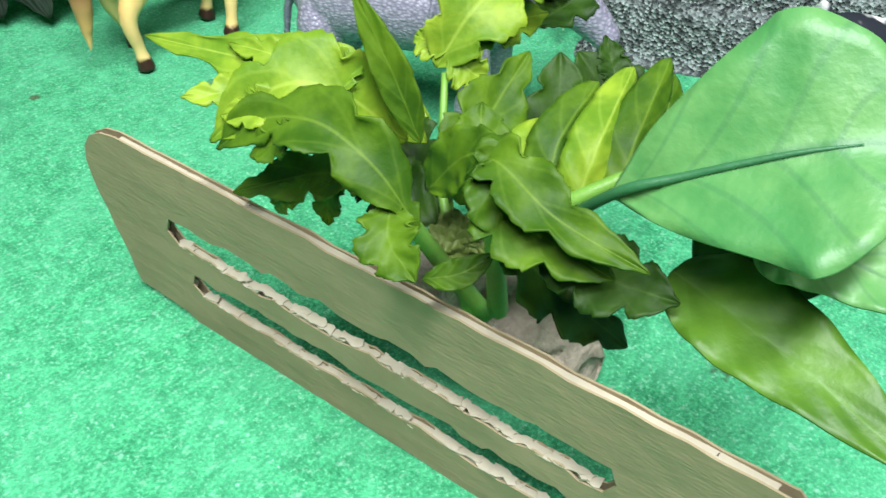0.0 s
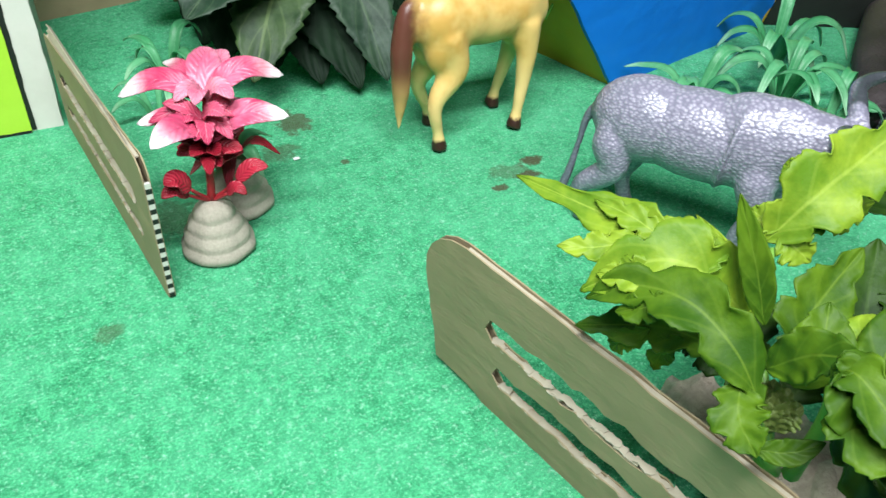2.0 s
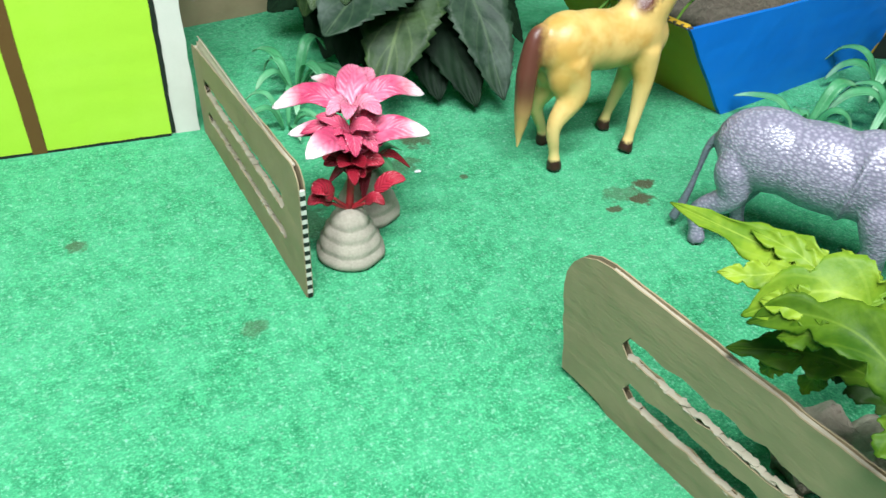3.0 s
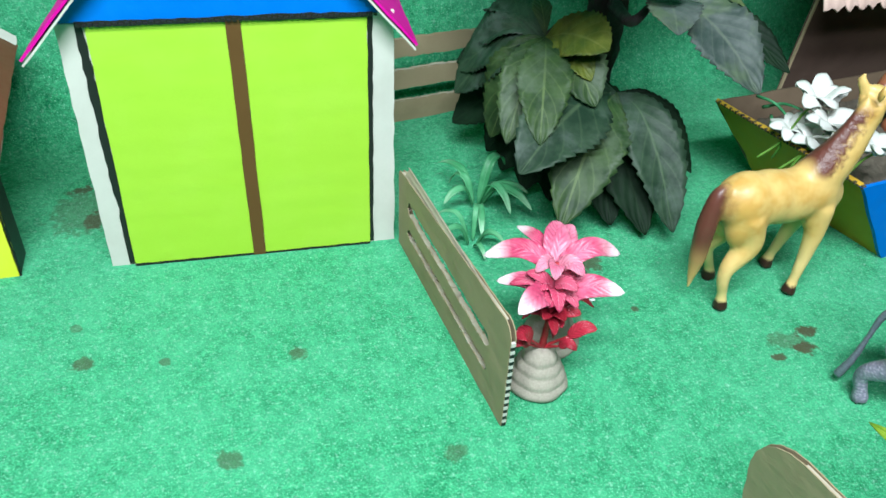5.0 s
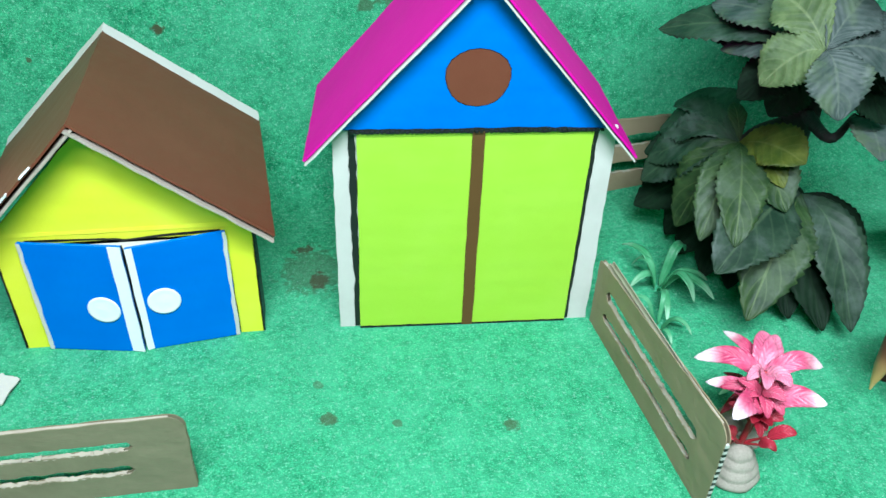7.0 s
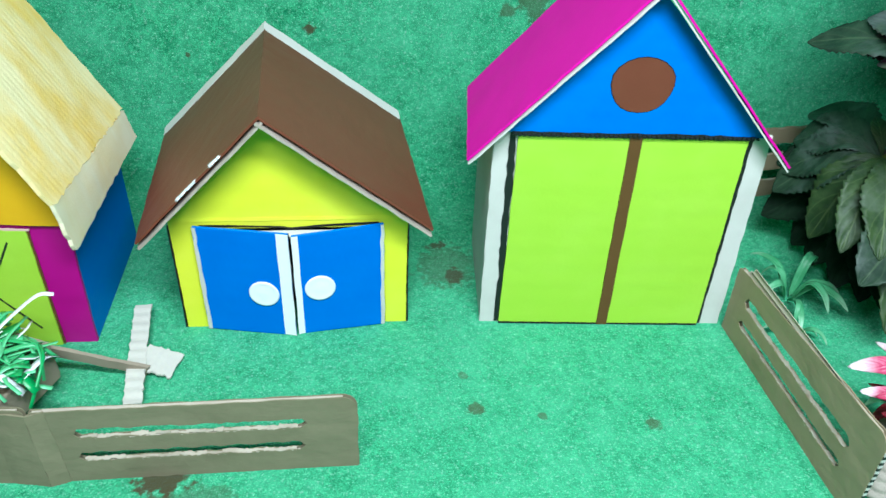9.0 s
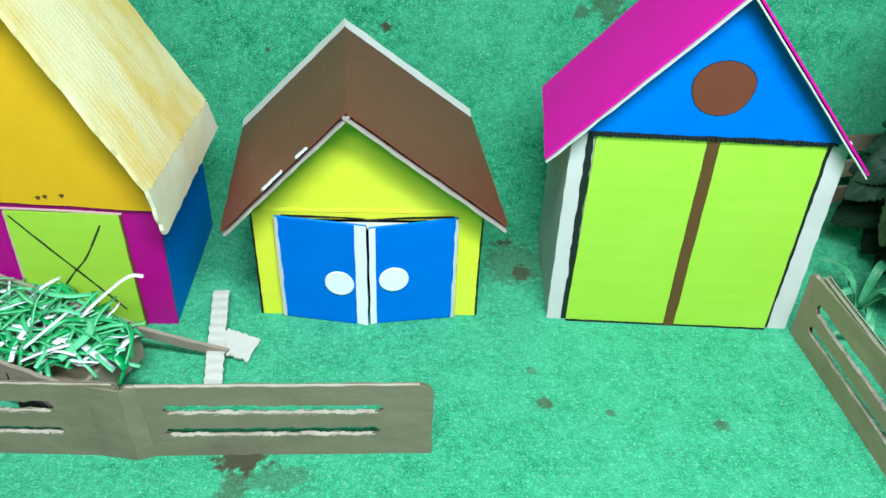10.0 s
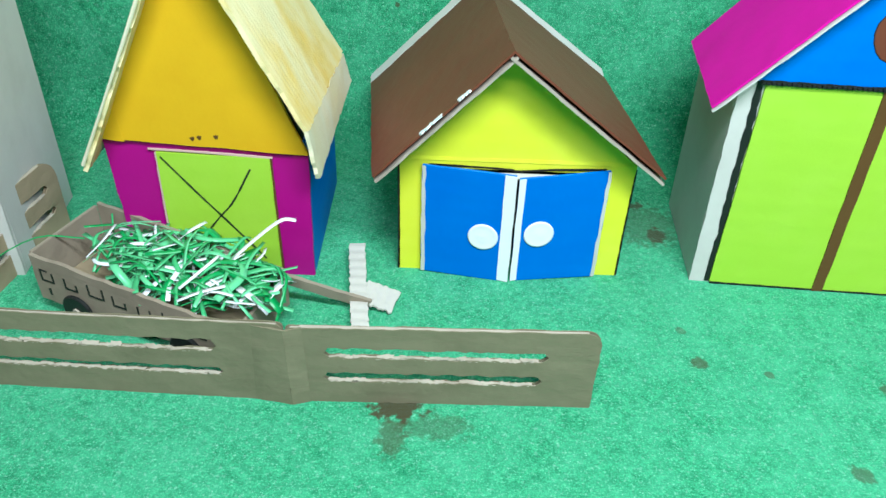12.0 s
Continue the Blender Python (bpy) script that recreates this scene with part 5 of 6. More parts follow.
    # upright leaf on its own stem
    leaf(p, M_LETTUCE, [(0.1488, 0.1540, 0.1068), (0.1592, 0.1507, 0.1218), (0.1780, 0.1512, 0.1310), (0.1972, 0.1514, 0.1412)], 0.0288, up=B, seed=12, lobes=[([(0.1555, 0.1512, 0.1148), (0.1688, 0.1467, 0.1170), (0.1926, 0.1490, 0.1122)], 0.0150), ([(0.1514, 0.1518, 0.1098), (0.1546, 0.1471, 0.1072), (0.1587, 0.1426, 0.1027)], 0.0150), ([(0.1518, 0.1526, 0.1113), (0.1499, 0.1584, 0.1129), (0.1497, 0.1640, 0.1131)], 0.0120), ([(0.1620, 0.1506, 0.1239), (0.1631, 0.1613, 0.1253), (0.1654, 0.1680, 0.1237)], 0.0120)], wave=0.05, fold=0.22, bite=0.42, **kw)
    leaf(p, M_LETTUCE_DARK, [(0.1899, 0.1528, 0.1075), (0.2105, 0.1537, 0.1097), (0.2279, 0.1541, 0.1192)], 0.0190, up=A, seed=13, wave=0.08, bite=0.42, **kw)
    leaf(p, M_LETTUCE_DARK, [(0.1971, 0.1571, 0.1129), (0.2060, 0.1576, 0.1176), (0.2156, 0.1593, 0.1259)], 0.0123, up=A, seed=14, wave=0.08, bite=0.42, **kw)
    leaf(p, M_LETTUCE_MID, [(0.1224, 0.1150, 0.0988), (0.1368, 0.1238, 0.1045), (0.1624, 0.1306, 0.1161)], 0.0224, up=B, seed=15, wave=0.08, bite=0.42, **kw)
    leaf(p, M_LETTUCE_MID, [(0.1121, 0.1069, 0.1019), (0.1183, 0.1077, 0.1136), (0.1262, 0.1145, 0.1212)], 0.0186, up=B, seed=16, wave=0.05, bite=0.15, **kw)
    # leaves at the back, made dark by colour in place of shade
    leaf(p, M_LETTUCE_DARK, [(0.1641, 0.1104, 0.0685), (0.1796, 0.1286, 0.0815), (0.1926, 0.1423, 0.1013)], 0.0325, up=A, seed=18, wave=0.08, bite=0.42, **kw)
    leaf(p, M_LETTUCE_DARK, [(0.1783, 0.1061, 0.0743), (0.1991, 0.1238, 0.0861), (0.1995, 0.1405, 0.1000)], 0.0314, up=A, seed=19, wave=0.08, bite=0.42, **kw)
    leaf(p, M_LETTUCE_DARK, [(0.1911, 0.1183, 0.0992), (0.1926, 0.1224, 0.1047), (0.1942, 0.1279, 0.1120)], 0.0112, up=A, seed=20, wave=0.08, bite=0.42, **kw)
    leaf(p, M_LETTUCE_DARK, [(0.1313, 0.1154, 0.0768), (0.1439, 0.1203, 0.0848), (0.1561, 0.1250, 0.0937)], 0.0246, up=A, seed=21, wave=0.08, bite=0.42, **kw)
    # cupped leaf with deep ridges
    leaf(p, M_LETTUCE, [(0.1308, 0.1002, 0.0978), (0.1382, 0.1067, 0.1055), (0.1517, 0.1108, 0.1076)], 0.0151, up=B, seed=23, wave=0.03, fold=-0.5, bite=0.08, shape=(0.8, 0.45), **kw)
    leaf(p, M_LETTUCE_MID, [(0.1312, 0.0956, 0.0971), (0.1415, 0.1016, 0.1095), (0.1628, 0.1068, 0.1165)], 0.0151, up=B, seed=24, wave=0.03, fold=-0.5, bite=0.08, shape=(0.8, 0.45), **kw)
    leaf(p, M_LETTUCE, [(0.1342, 0.0889, 0.0999), (0.1456, 0.0923, 0.1122), (0.1710, 0.1021, 0.1197)], 0.0151, up=B, seed=25, wave=0.03, fold=-0.5, bite=0.08, shape=(0.8, 0.45), **kw)
    leaf(p, M_LETTUCE_MID, [(0.1415, 0.0829, 0.1019), (0.1534, 0.0870, 0.1125), (0.1786, 0.0963, 0.1219)], 0.0151, up=B, seed=26, wave=0.03, fold=-0.5, bite=0.08, shape=(0.8, 0.45), **kw)
    leaf(p, M_LETTUCE_MID, [(0.1504, 0.0809, 0.1020), (0.1624, 0.0853, 0.1096), (0.1784, 0.0942, 0.1182)], 0.0151, up=B, seed=27, wave=0.03, fold=-0.5, bite=0.08, shape=(0.8, 0.45), **kw)
    # hanging over the stone
    leaf(p, M_LETTUCE_MID, [(0.1059, 0.0969, 0.1219), (0.1052, 0.0895, 0.1259), (0.1043, 0.0729, 0.1217), (0.1077, 0.0523, 0.1186)], 0.0147, up=A, seed=29, lobes=[([(0.1057, 0.0887, 0.1243), (0.1064, 0.0921, 0.1256), (0.1035, 0.0928, 0.1198)], 0.0090)], wave=0.14, fold=0.3, bite=0.42, **kw)
    leaf(p, M_LETTUCE_MID, [(0.1041, 0.0925, 0.1171), (0.1031, 0.0800, 0.1164), (0.1078, 0.0592, 0.1122)], 0.0205, up=A, seed=30, wave=0.06, bite=0.42, **kw)
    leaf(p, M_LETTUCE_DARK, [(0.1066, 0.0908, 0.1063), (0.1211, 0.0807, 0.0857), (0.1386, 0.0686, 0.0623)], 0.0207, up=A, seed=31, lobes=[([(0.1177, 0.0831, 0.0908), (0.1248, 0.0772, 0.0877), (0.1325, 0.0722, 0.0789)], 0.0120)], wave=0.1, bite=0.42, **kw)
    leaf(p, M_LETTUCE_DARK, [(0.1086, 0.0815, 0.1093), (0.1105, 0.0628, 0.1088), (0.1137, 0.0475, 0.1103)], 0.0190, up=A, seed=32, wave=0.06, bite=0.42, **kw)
    leaf(p, M_LETTUCE_MID, [(0.1082, 0.1138, 0.1044), (0.1096, 0.1041, 0.1179), (0.1103, 0.0918, 0.1266)], 0.0154, up=A, seed=33, wave=0.08, bite=0.15, **kw)
    leaf(p, M_LETTUCE_MID, [(0.1060, 0.0937, 0.1247), (0.1028, 0.0859, 0.1195), (0.1028, 0.0803, 0.1118)], 0.0166, up=A, seed=34, wave=0.05, bite=0.15, **kw)
    leaf(p, M_LETTUCE_MID, [(0.0943, 0.1008, 0.0927), (0.1000, 0.0944, 0.0951), (0.1074, 0.0904, 0.0994)], 0.0077, up=A, seed=35, wave=0.05, bite=0.1, **kw)
    # folded young leaves at the heart
    leaf(p, M_HEART, [(0.1177, 0.1095, 0.0773), (0.1143, 0.1147, 0.0833), (0.1149, 0.1200, 0.0843)], 0.0095, up=B, seed=37, wave=0.2, fold=0.4, bite=0.1, **kw)
    leaf(p, M_HEART, [(0.1177, 0.1095, 0.0773), (0.1161, 0.1148, 0.0850), (0.1186, 0.1203, 0.0879)], 0.0095, up=B, seed=38, wave=0.2, fold=0.4, bite=0.1, **kw)
    leaf(p, M_HEART, [(0.1177, 0.1095, 0.0773), (0.1178, 0.1137, 0.0858), (0.1219, 0.1181, 0.0894)], 0.0095, up=B, seed=39, wave=0.2, fold=0.4, bite=0.1, **kw)
    leaf(p, M_HEART, [(0.1177, 0.1095, 0.0773), (0.1188, 0.1116, 0.0854), (0.1240, 0.1138, 0.0885)], 0.0095, up=B, seed=40, wave=0.2, fold=0.4, bite=0.1, **kw)
    leaf(p, M_HEART, [(0.1177, 0.1095, 0.0773), (0.1192, 0.1089, 0.0841), (0.1248, 0.1084, 0.0859)], 0.0095, up=B, seed=41, wave=0.2, fold=0.4, bite=0.1, **kw)
    leaf(p, M_HEART, [(0.1177, 0.1095, 0.0773), (0.1159, 0.1126, 0.0834), (0.1182, 0.1158, 0.0845)], 0.0095, up=B, seed=42, wave=0.2, fold=0.4, bite=0.1, **kw)
    leaf(p, M_HEART, [(0.1177, 0.1095, 0.0773), (0.1172, 0.1108, 0.0834), (0.1208, 0.1122, 0.0845)], 0.0095, up=B, seed=43, wave=0.2, fold=0.4, bite=0.1, **kw)
    # broad leaves close by
    leaf(p, M_BROAD, [(0.1160, 0.0690, 0.1240), (0.1208, 0.0570, 0.1326), (0.1289, 0.0422, 0.1415), (0.1341, 0.0328, 0.1458), (0.1401, 0.0244, 0.1473)], 0.0480, up=(-0.4, -0.45, 0.8), seed=45, wave=0.02, fold=0.3, wedge=True, bite=0, label='broad green leaf on a dark stalk', **kw)
    leaf(p, M_LETTUCE_DARK, [(0.1359, 0.0557, 0.1000), (0.1465, 0.0433, 0.1163), (0.1615, 0.0288, 0.1351)], 0.0320, up=A, seed=46, wave=0.03, bite=0, label='dark green broad leaf', **kw)
    leaf(p, M_MIDLEAF, [(0.1248, 0.0559, 0.1067), (0.1226, 0.0397, 0.1067), (0.1204, 0.0213, 0.1054), (0.1158, -0.0023, 0.1031)], 0.0225, up=A, seed=47, wave=0.06, bite=0, shape=(0.7, 0.7), **kw)
    leaf(p, M_BROAD, [(0.1322, 0.0435, 0.1195), (0.1329, 0.0326, 0.1231), (0.1333, 0.0189, 0.1235), (0.1342, 0.0054, 0.1230)], 0.0195, up=A, seed=48, wave=0.06, bite=0, shape=(0.6, 0.6), **kw)
    part("stalk", tube(bmesh.new(), [(0.1221, 0.0934, 0.0926), (0.1149, 0.0683, 0.1247), (0.1202, 0.0567, 0.1329), (0.1282, 0.0420, 0.1418), (0.1335, 0.0327, 0.1460)], [0.0014, 0.0012, 0.0009, 0.0006, 0.0002], 8, 20), M_STALK, p, "", True)
    part("stalk", tube(bmesh.new(), [(0.1202, 0.0943, 0.0989), (0.1223, 0.0832, 0.1106), (0.1316, 0.0753, 0.1175)], [0.0018, 0.0020, 0.0016], 8, 10), M_STEM, p, "", True)
    part("stem", tube(bmesh.new(), [(0.1251, 0.1215, 0.0750), (0.1370, 0.1381, 0.0908), (0.1499, 0.1514, 0.1054)], [0.0016, 0.0014, 0.0010], 8, 10), M_STEM, p, "", True)
    part("stem", tube(bmesh.new(), [(0.1264, 0.1129, 0.0498), (0.1177, 0.1124, 0.0775), (0.1234, 0.1249, 0.0911)], [0.0030, 0.0022, 0.0012], 8, 12), M_STEM, p, "", True)
    part("stem", tube(bmesh.new(), [(0.1264, 0.1036, 0.0588), (0.1121, 0.0955, 0.0993), (0.1077, 0.0958, 0.1198)], [0.0030, 0.0022, 0.0012], 8, 12), M_STEM, p, "", True)
    part("stem", tube(bmesh.new(), [(0.1288, 0.1106, 0.0505), (0.1036, 0.1118, 0.0943), (0.0960, 0.1140, 0.1119)], [0.0030, 0.0022, 0.0012], 8, 12), M_STEM, p, "", True)
    return p


leafy_plant()


def ringed_pot(plant, x, y, s=1.0):
    prof = [(0.0002, 0.0003), (0.0172, 0.0003), (0.0188, 0.0022), (0.0188, 0.0052), (0.0168, 0.0070), (0.0164, 0.0078), (0.0167, 0.0094), (0.0163, 0.0118), (0.0142, 0.0142), (0.0137, 0.0150), (0.0138, 0.0166), (0.0130, 0.0190), (0.0110, 0.0208), (0.0104, 0.0216), (0.0106, 0.0232), (0.0094, 0.0258), (0.0070, 0.0285), (0.0048, 0.0305), (0.0002, 0.031)]
    return part("ringed_base", lathe([(r * s, z * s) for r, z in prof], 32, 0.0008), M_POT, plant, "grey-beige ringed cast base", True, pose(x, y, 0, 0, 0, 20))


def pink_plant():
    p = thing("pink_plant", "artificial pink and red plant on a ringed beige base", "artificial plant", "artificial plants")
    ringed_pot(p, 0.0165, 0.3655)
    root, top = Vector((0.0165, 0.3650, 0.030)), Vector((0.0235, 0.3760, 0.084))
    part("stem", tube(bmesh.new(), [root, (0.0185, 0.366, 0.055), top], [0.0022, 0.0018, 0.0012], 8, 10), M_REDSTEM, p, "", True)

    def tier(mat, centre, rows, seed, label=""):
        c = Vector(centre)
        for k, (tip, w, arch) in enumerate(rows):
            d = Vector(tip) - c
            leaf(p, mat, [c, c + d * 0.5 + Vector((0, 0, arch)), Vector(tip)], w, up=(-0.1, -0.6, 0.9), seed=seed + k, n=18, m=6, fold=0.22, wave=0.08, waves=2, shape=(0.8, 0.62), label=label)

    # whorls of leaves from the top down
    tier(M_PINKLEAF, (0.0235, 0.3770, 0.0800), [((-0.0120, 0.4000, 0.0765), 0.0125, 0.009), ((0.0140, 0.4160, 0.0825), 0.0085, 0.006), ((0.0620, 0.3750, 0.0840), 0.0125, 0.009)], 40)
    tier(M_BLUSHLEAF, (0.0235, 0.3770, 0.0790), [((0.0330, 0.4030, 0.0925), 0.0165, 0.004), ((0.0420, 0.4000, 0.0905), 0.0140, 0.004), ((0.0150, 0.3590, 0.0860), 0.0095, 0.006), ((0.0330, 0.3600, 0.0850), 0.0100, 0.006), ((0.0080, 0.3700, 0.0840), 0.0085, 0.006)], 45)
    tier(M_PINKLEAF, (0.0200, 0.3680, 0.0660), [((-0.0090, 0.3480, 0.0755), 0.0150, 0.006), ((0.0560, 0.3530, 0.0740), 0.0140, 0.006), ((-0.0080, 0.3860, 0.0680), 0.0100, 0.006), ((0.0480, 0.3840, 0.0660), 0.0110, 0.006)], 50)
    tier(M_ROSELEAF, (0.0205, 0.3690, 0.0720), [((0.0050, 0.3640, 0.0760), 0.0090, 0.004), ((0.0360, 0.3640, 0.0740), 0.0090, 0.004), ((0.0160, 0.3500, 0.0700), 0.0090, 0.004), ((0.0280, 0.3520, 0.0690), 0.0090, 0.004), ((-0.0040, 0.3760, 0.0730), 0.0080, 0.005)], 80)
    tier(M_REDLEAF, (0.0185, 0.3650, 0.0560), [((0.0080, 0.3520, 0.0650), 0.0085, 0.003), ((0.0200, 0.3490, 0.0640), 0.0090, 0.003), ((0.0330, 0.3560, 0.0600), 0.0100, 0.003), ((0.0040, 0.3660, 0.0590), 0.0080, 0.003), ((0.0340, 0.3720, 0.0560), 0.0090, 0.003), ((0.0140, 0.3470, 0.0560), 0.0075, 0.003)], 60, "dark red leaf")
    rnd = random.Random(4)
    for k in range(11):
        a = 2.4 * k
        q = Vector((0.0190, 0.3665, 0.048 + 0.0028 * k))
        tier(M_ROSELEAF if k > 4 else M_REDLEAF, q, [(q + Vector((math.cos(a) * 0.017, math.sin(a) * 0.015, rnd.uniform(0.002, 0.012))), rnd.uniform(0.007, 0.0095), 0.003)], 90 + k)
    low = ((0.0430, 0.3520, 0.0500), 0.0085), ((-0.0060, 0.3540, 0.0520), 0.0105), ((-0.0080, 0.3560, 0.0440), 0.0080), ((0.0300, 0.3480, 0.0400), 0.0065)
    for k, (tip, w) in enumerate(low):
        tip = Vector(tip)
        mid = root.lerp(tip, 0.45) + Vector((0, -0.001, 0.003))
        part("stem", tube(bmesh.new(), [root, root.lerp(tip, 0.25) + Vector((0, 0, 0.001)), mid], [0.0012, 0.001, 0.0008], 6, 8), M_REDSTEM, p, "", True)
        leaf(p, M_REDLEAF, [mid, mid.lerp(tip, 0.5) + Vector((0, 0, 0.004)), tip], w, up=(-0.1, -0.6, 0.9), seed=70 + k, n=16, m=6, fold=0.22, wave=0.06, shape=(0.8, 0.62), label="dark red leaf")
    return p


pink_plant()


def small_plant():
    p = thing("small_plant", "small artificial plant with sparse leaves on a ringed base", "artificial plant", "artificial plants")
    ringed_pot(p, 0.038, 0.398, 1.0)
    rnd = random.Random(5)
    for k in range(8):
        a = k * 0.8 + 0.3
        c = Vector((0.038, 0.398, 0.030))
        d = Vector((math.cos(a), math.sin(a), 0))
        leaf(p, M_REDLEAF if k % 3 else M_MINT, [c, c + d * 0.012 + Vector((0, 0, 0.010)), c + d * rnd.uniform(0.02, 0.028) + Vector((0, 0, rnd.uniform(-0.004, 0.006)))], 0.009, up=(0, 0, 1), seed=70 + k, n=14, m=4, fold=0.25)
    return p


small_plant()


def spiky_plant(x, y, s, count, seed, label):
    p = thing("spiky_plant", label, "artificial plant", "spiky plants")
    rnd = random.Random(seed)
    for k in range(count):
        a = 2.4 * k + rnd.uniform(-0.3, 0.3)
        d = Vector((math.cos(a), math.sin(a), 0))
        ln = s * rnd.uniform(0.6, 1.1)
        rise = ln * rnd.uniform(0.25, 0.9)
        c = Vector((x, y, 0.001)) + d * 0.003
        leaf(p, M_MINT, [c, c + d * ln * 0.35 + Vector((0, 0, rise)), c + d * ln * 0.75 + Vector((0, 0, rise * 1.0)), c + d * ln * 1.05 + Vector((0, 0, rise * rnd.uniform(0.3, 0.8)))], s * rnd.uniform(0.14, 0.22), up=(0, -0.2, 1), seed=seed * 9 + k, n=16, m=4, fold=0.35, shape=(0.75, 0.6))
    return p


spiky_plant(0.038, 0.556, 0.042, 8, 3, "mint green strap-leaved artificial plant beside the barn fence")
spiky_plant(0.02, 0.508, 0.026, 6, 4, "small mint green strap-leaved plant by the fence")
spiky_plant(0.350, 0.376, 0.045, 7, 5, "mint green strap-leaved artificial plant before the blue planter")
spiky_plant(0.405, 0.350, 0.05, 9, 6, "mint green strap-leaved artificial plant behind the buffalo")
spiky_plant(0.452, 0.40, 0.06, 8, 7, "tall mint green strap-leaved artificial plant by the planter")
spiky_plant(0.395, 0.305, 0.045, 9, 8, "low mint green strap-leaved plant beside the stone")


# ---- tree with large dark leaves ----
def palm(plant, hub, lobes, mat, seed):
    """A fan of toothed leaflets that widen from one hub. lobes: (tip, width, arch)."""
    hub = Vector(hub)
    for k, (tip, w, arch) in enumerate(lobes):
        tip = Vector(tip)
        d = tip - hub
        flat = Vector((d.x, d.y, 0))
        up = (Vector((-0.25, -0.75, 0.75)) + flat.normalized() * 0.45).normalized() if flat.length > 1e-5 else Vector((0, -1, 0.5))
        rise = Vector((0, 0, 1)) * arch
        leaf(plant, mat[k] if isinstance(mat, tuple) else mat, [hub, hub + d * 0.33 + rise, hub + d * 0.68 + rise * 0.9, tip], w * 1.18, up=up, seed=seed + k, name="leaflet", th=0.0004, n=72, m=8, teeth=17, bite=0.14, wave=0.07, waves=2, fold=0.16, wedge=True)


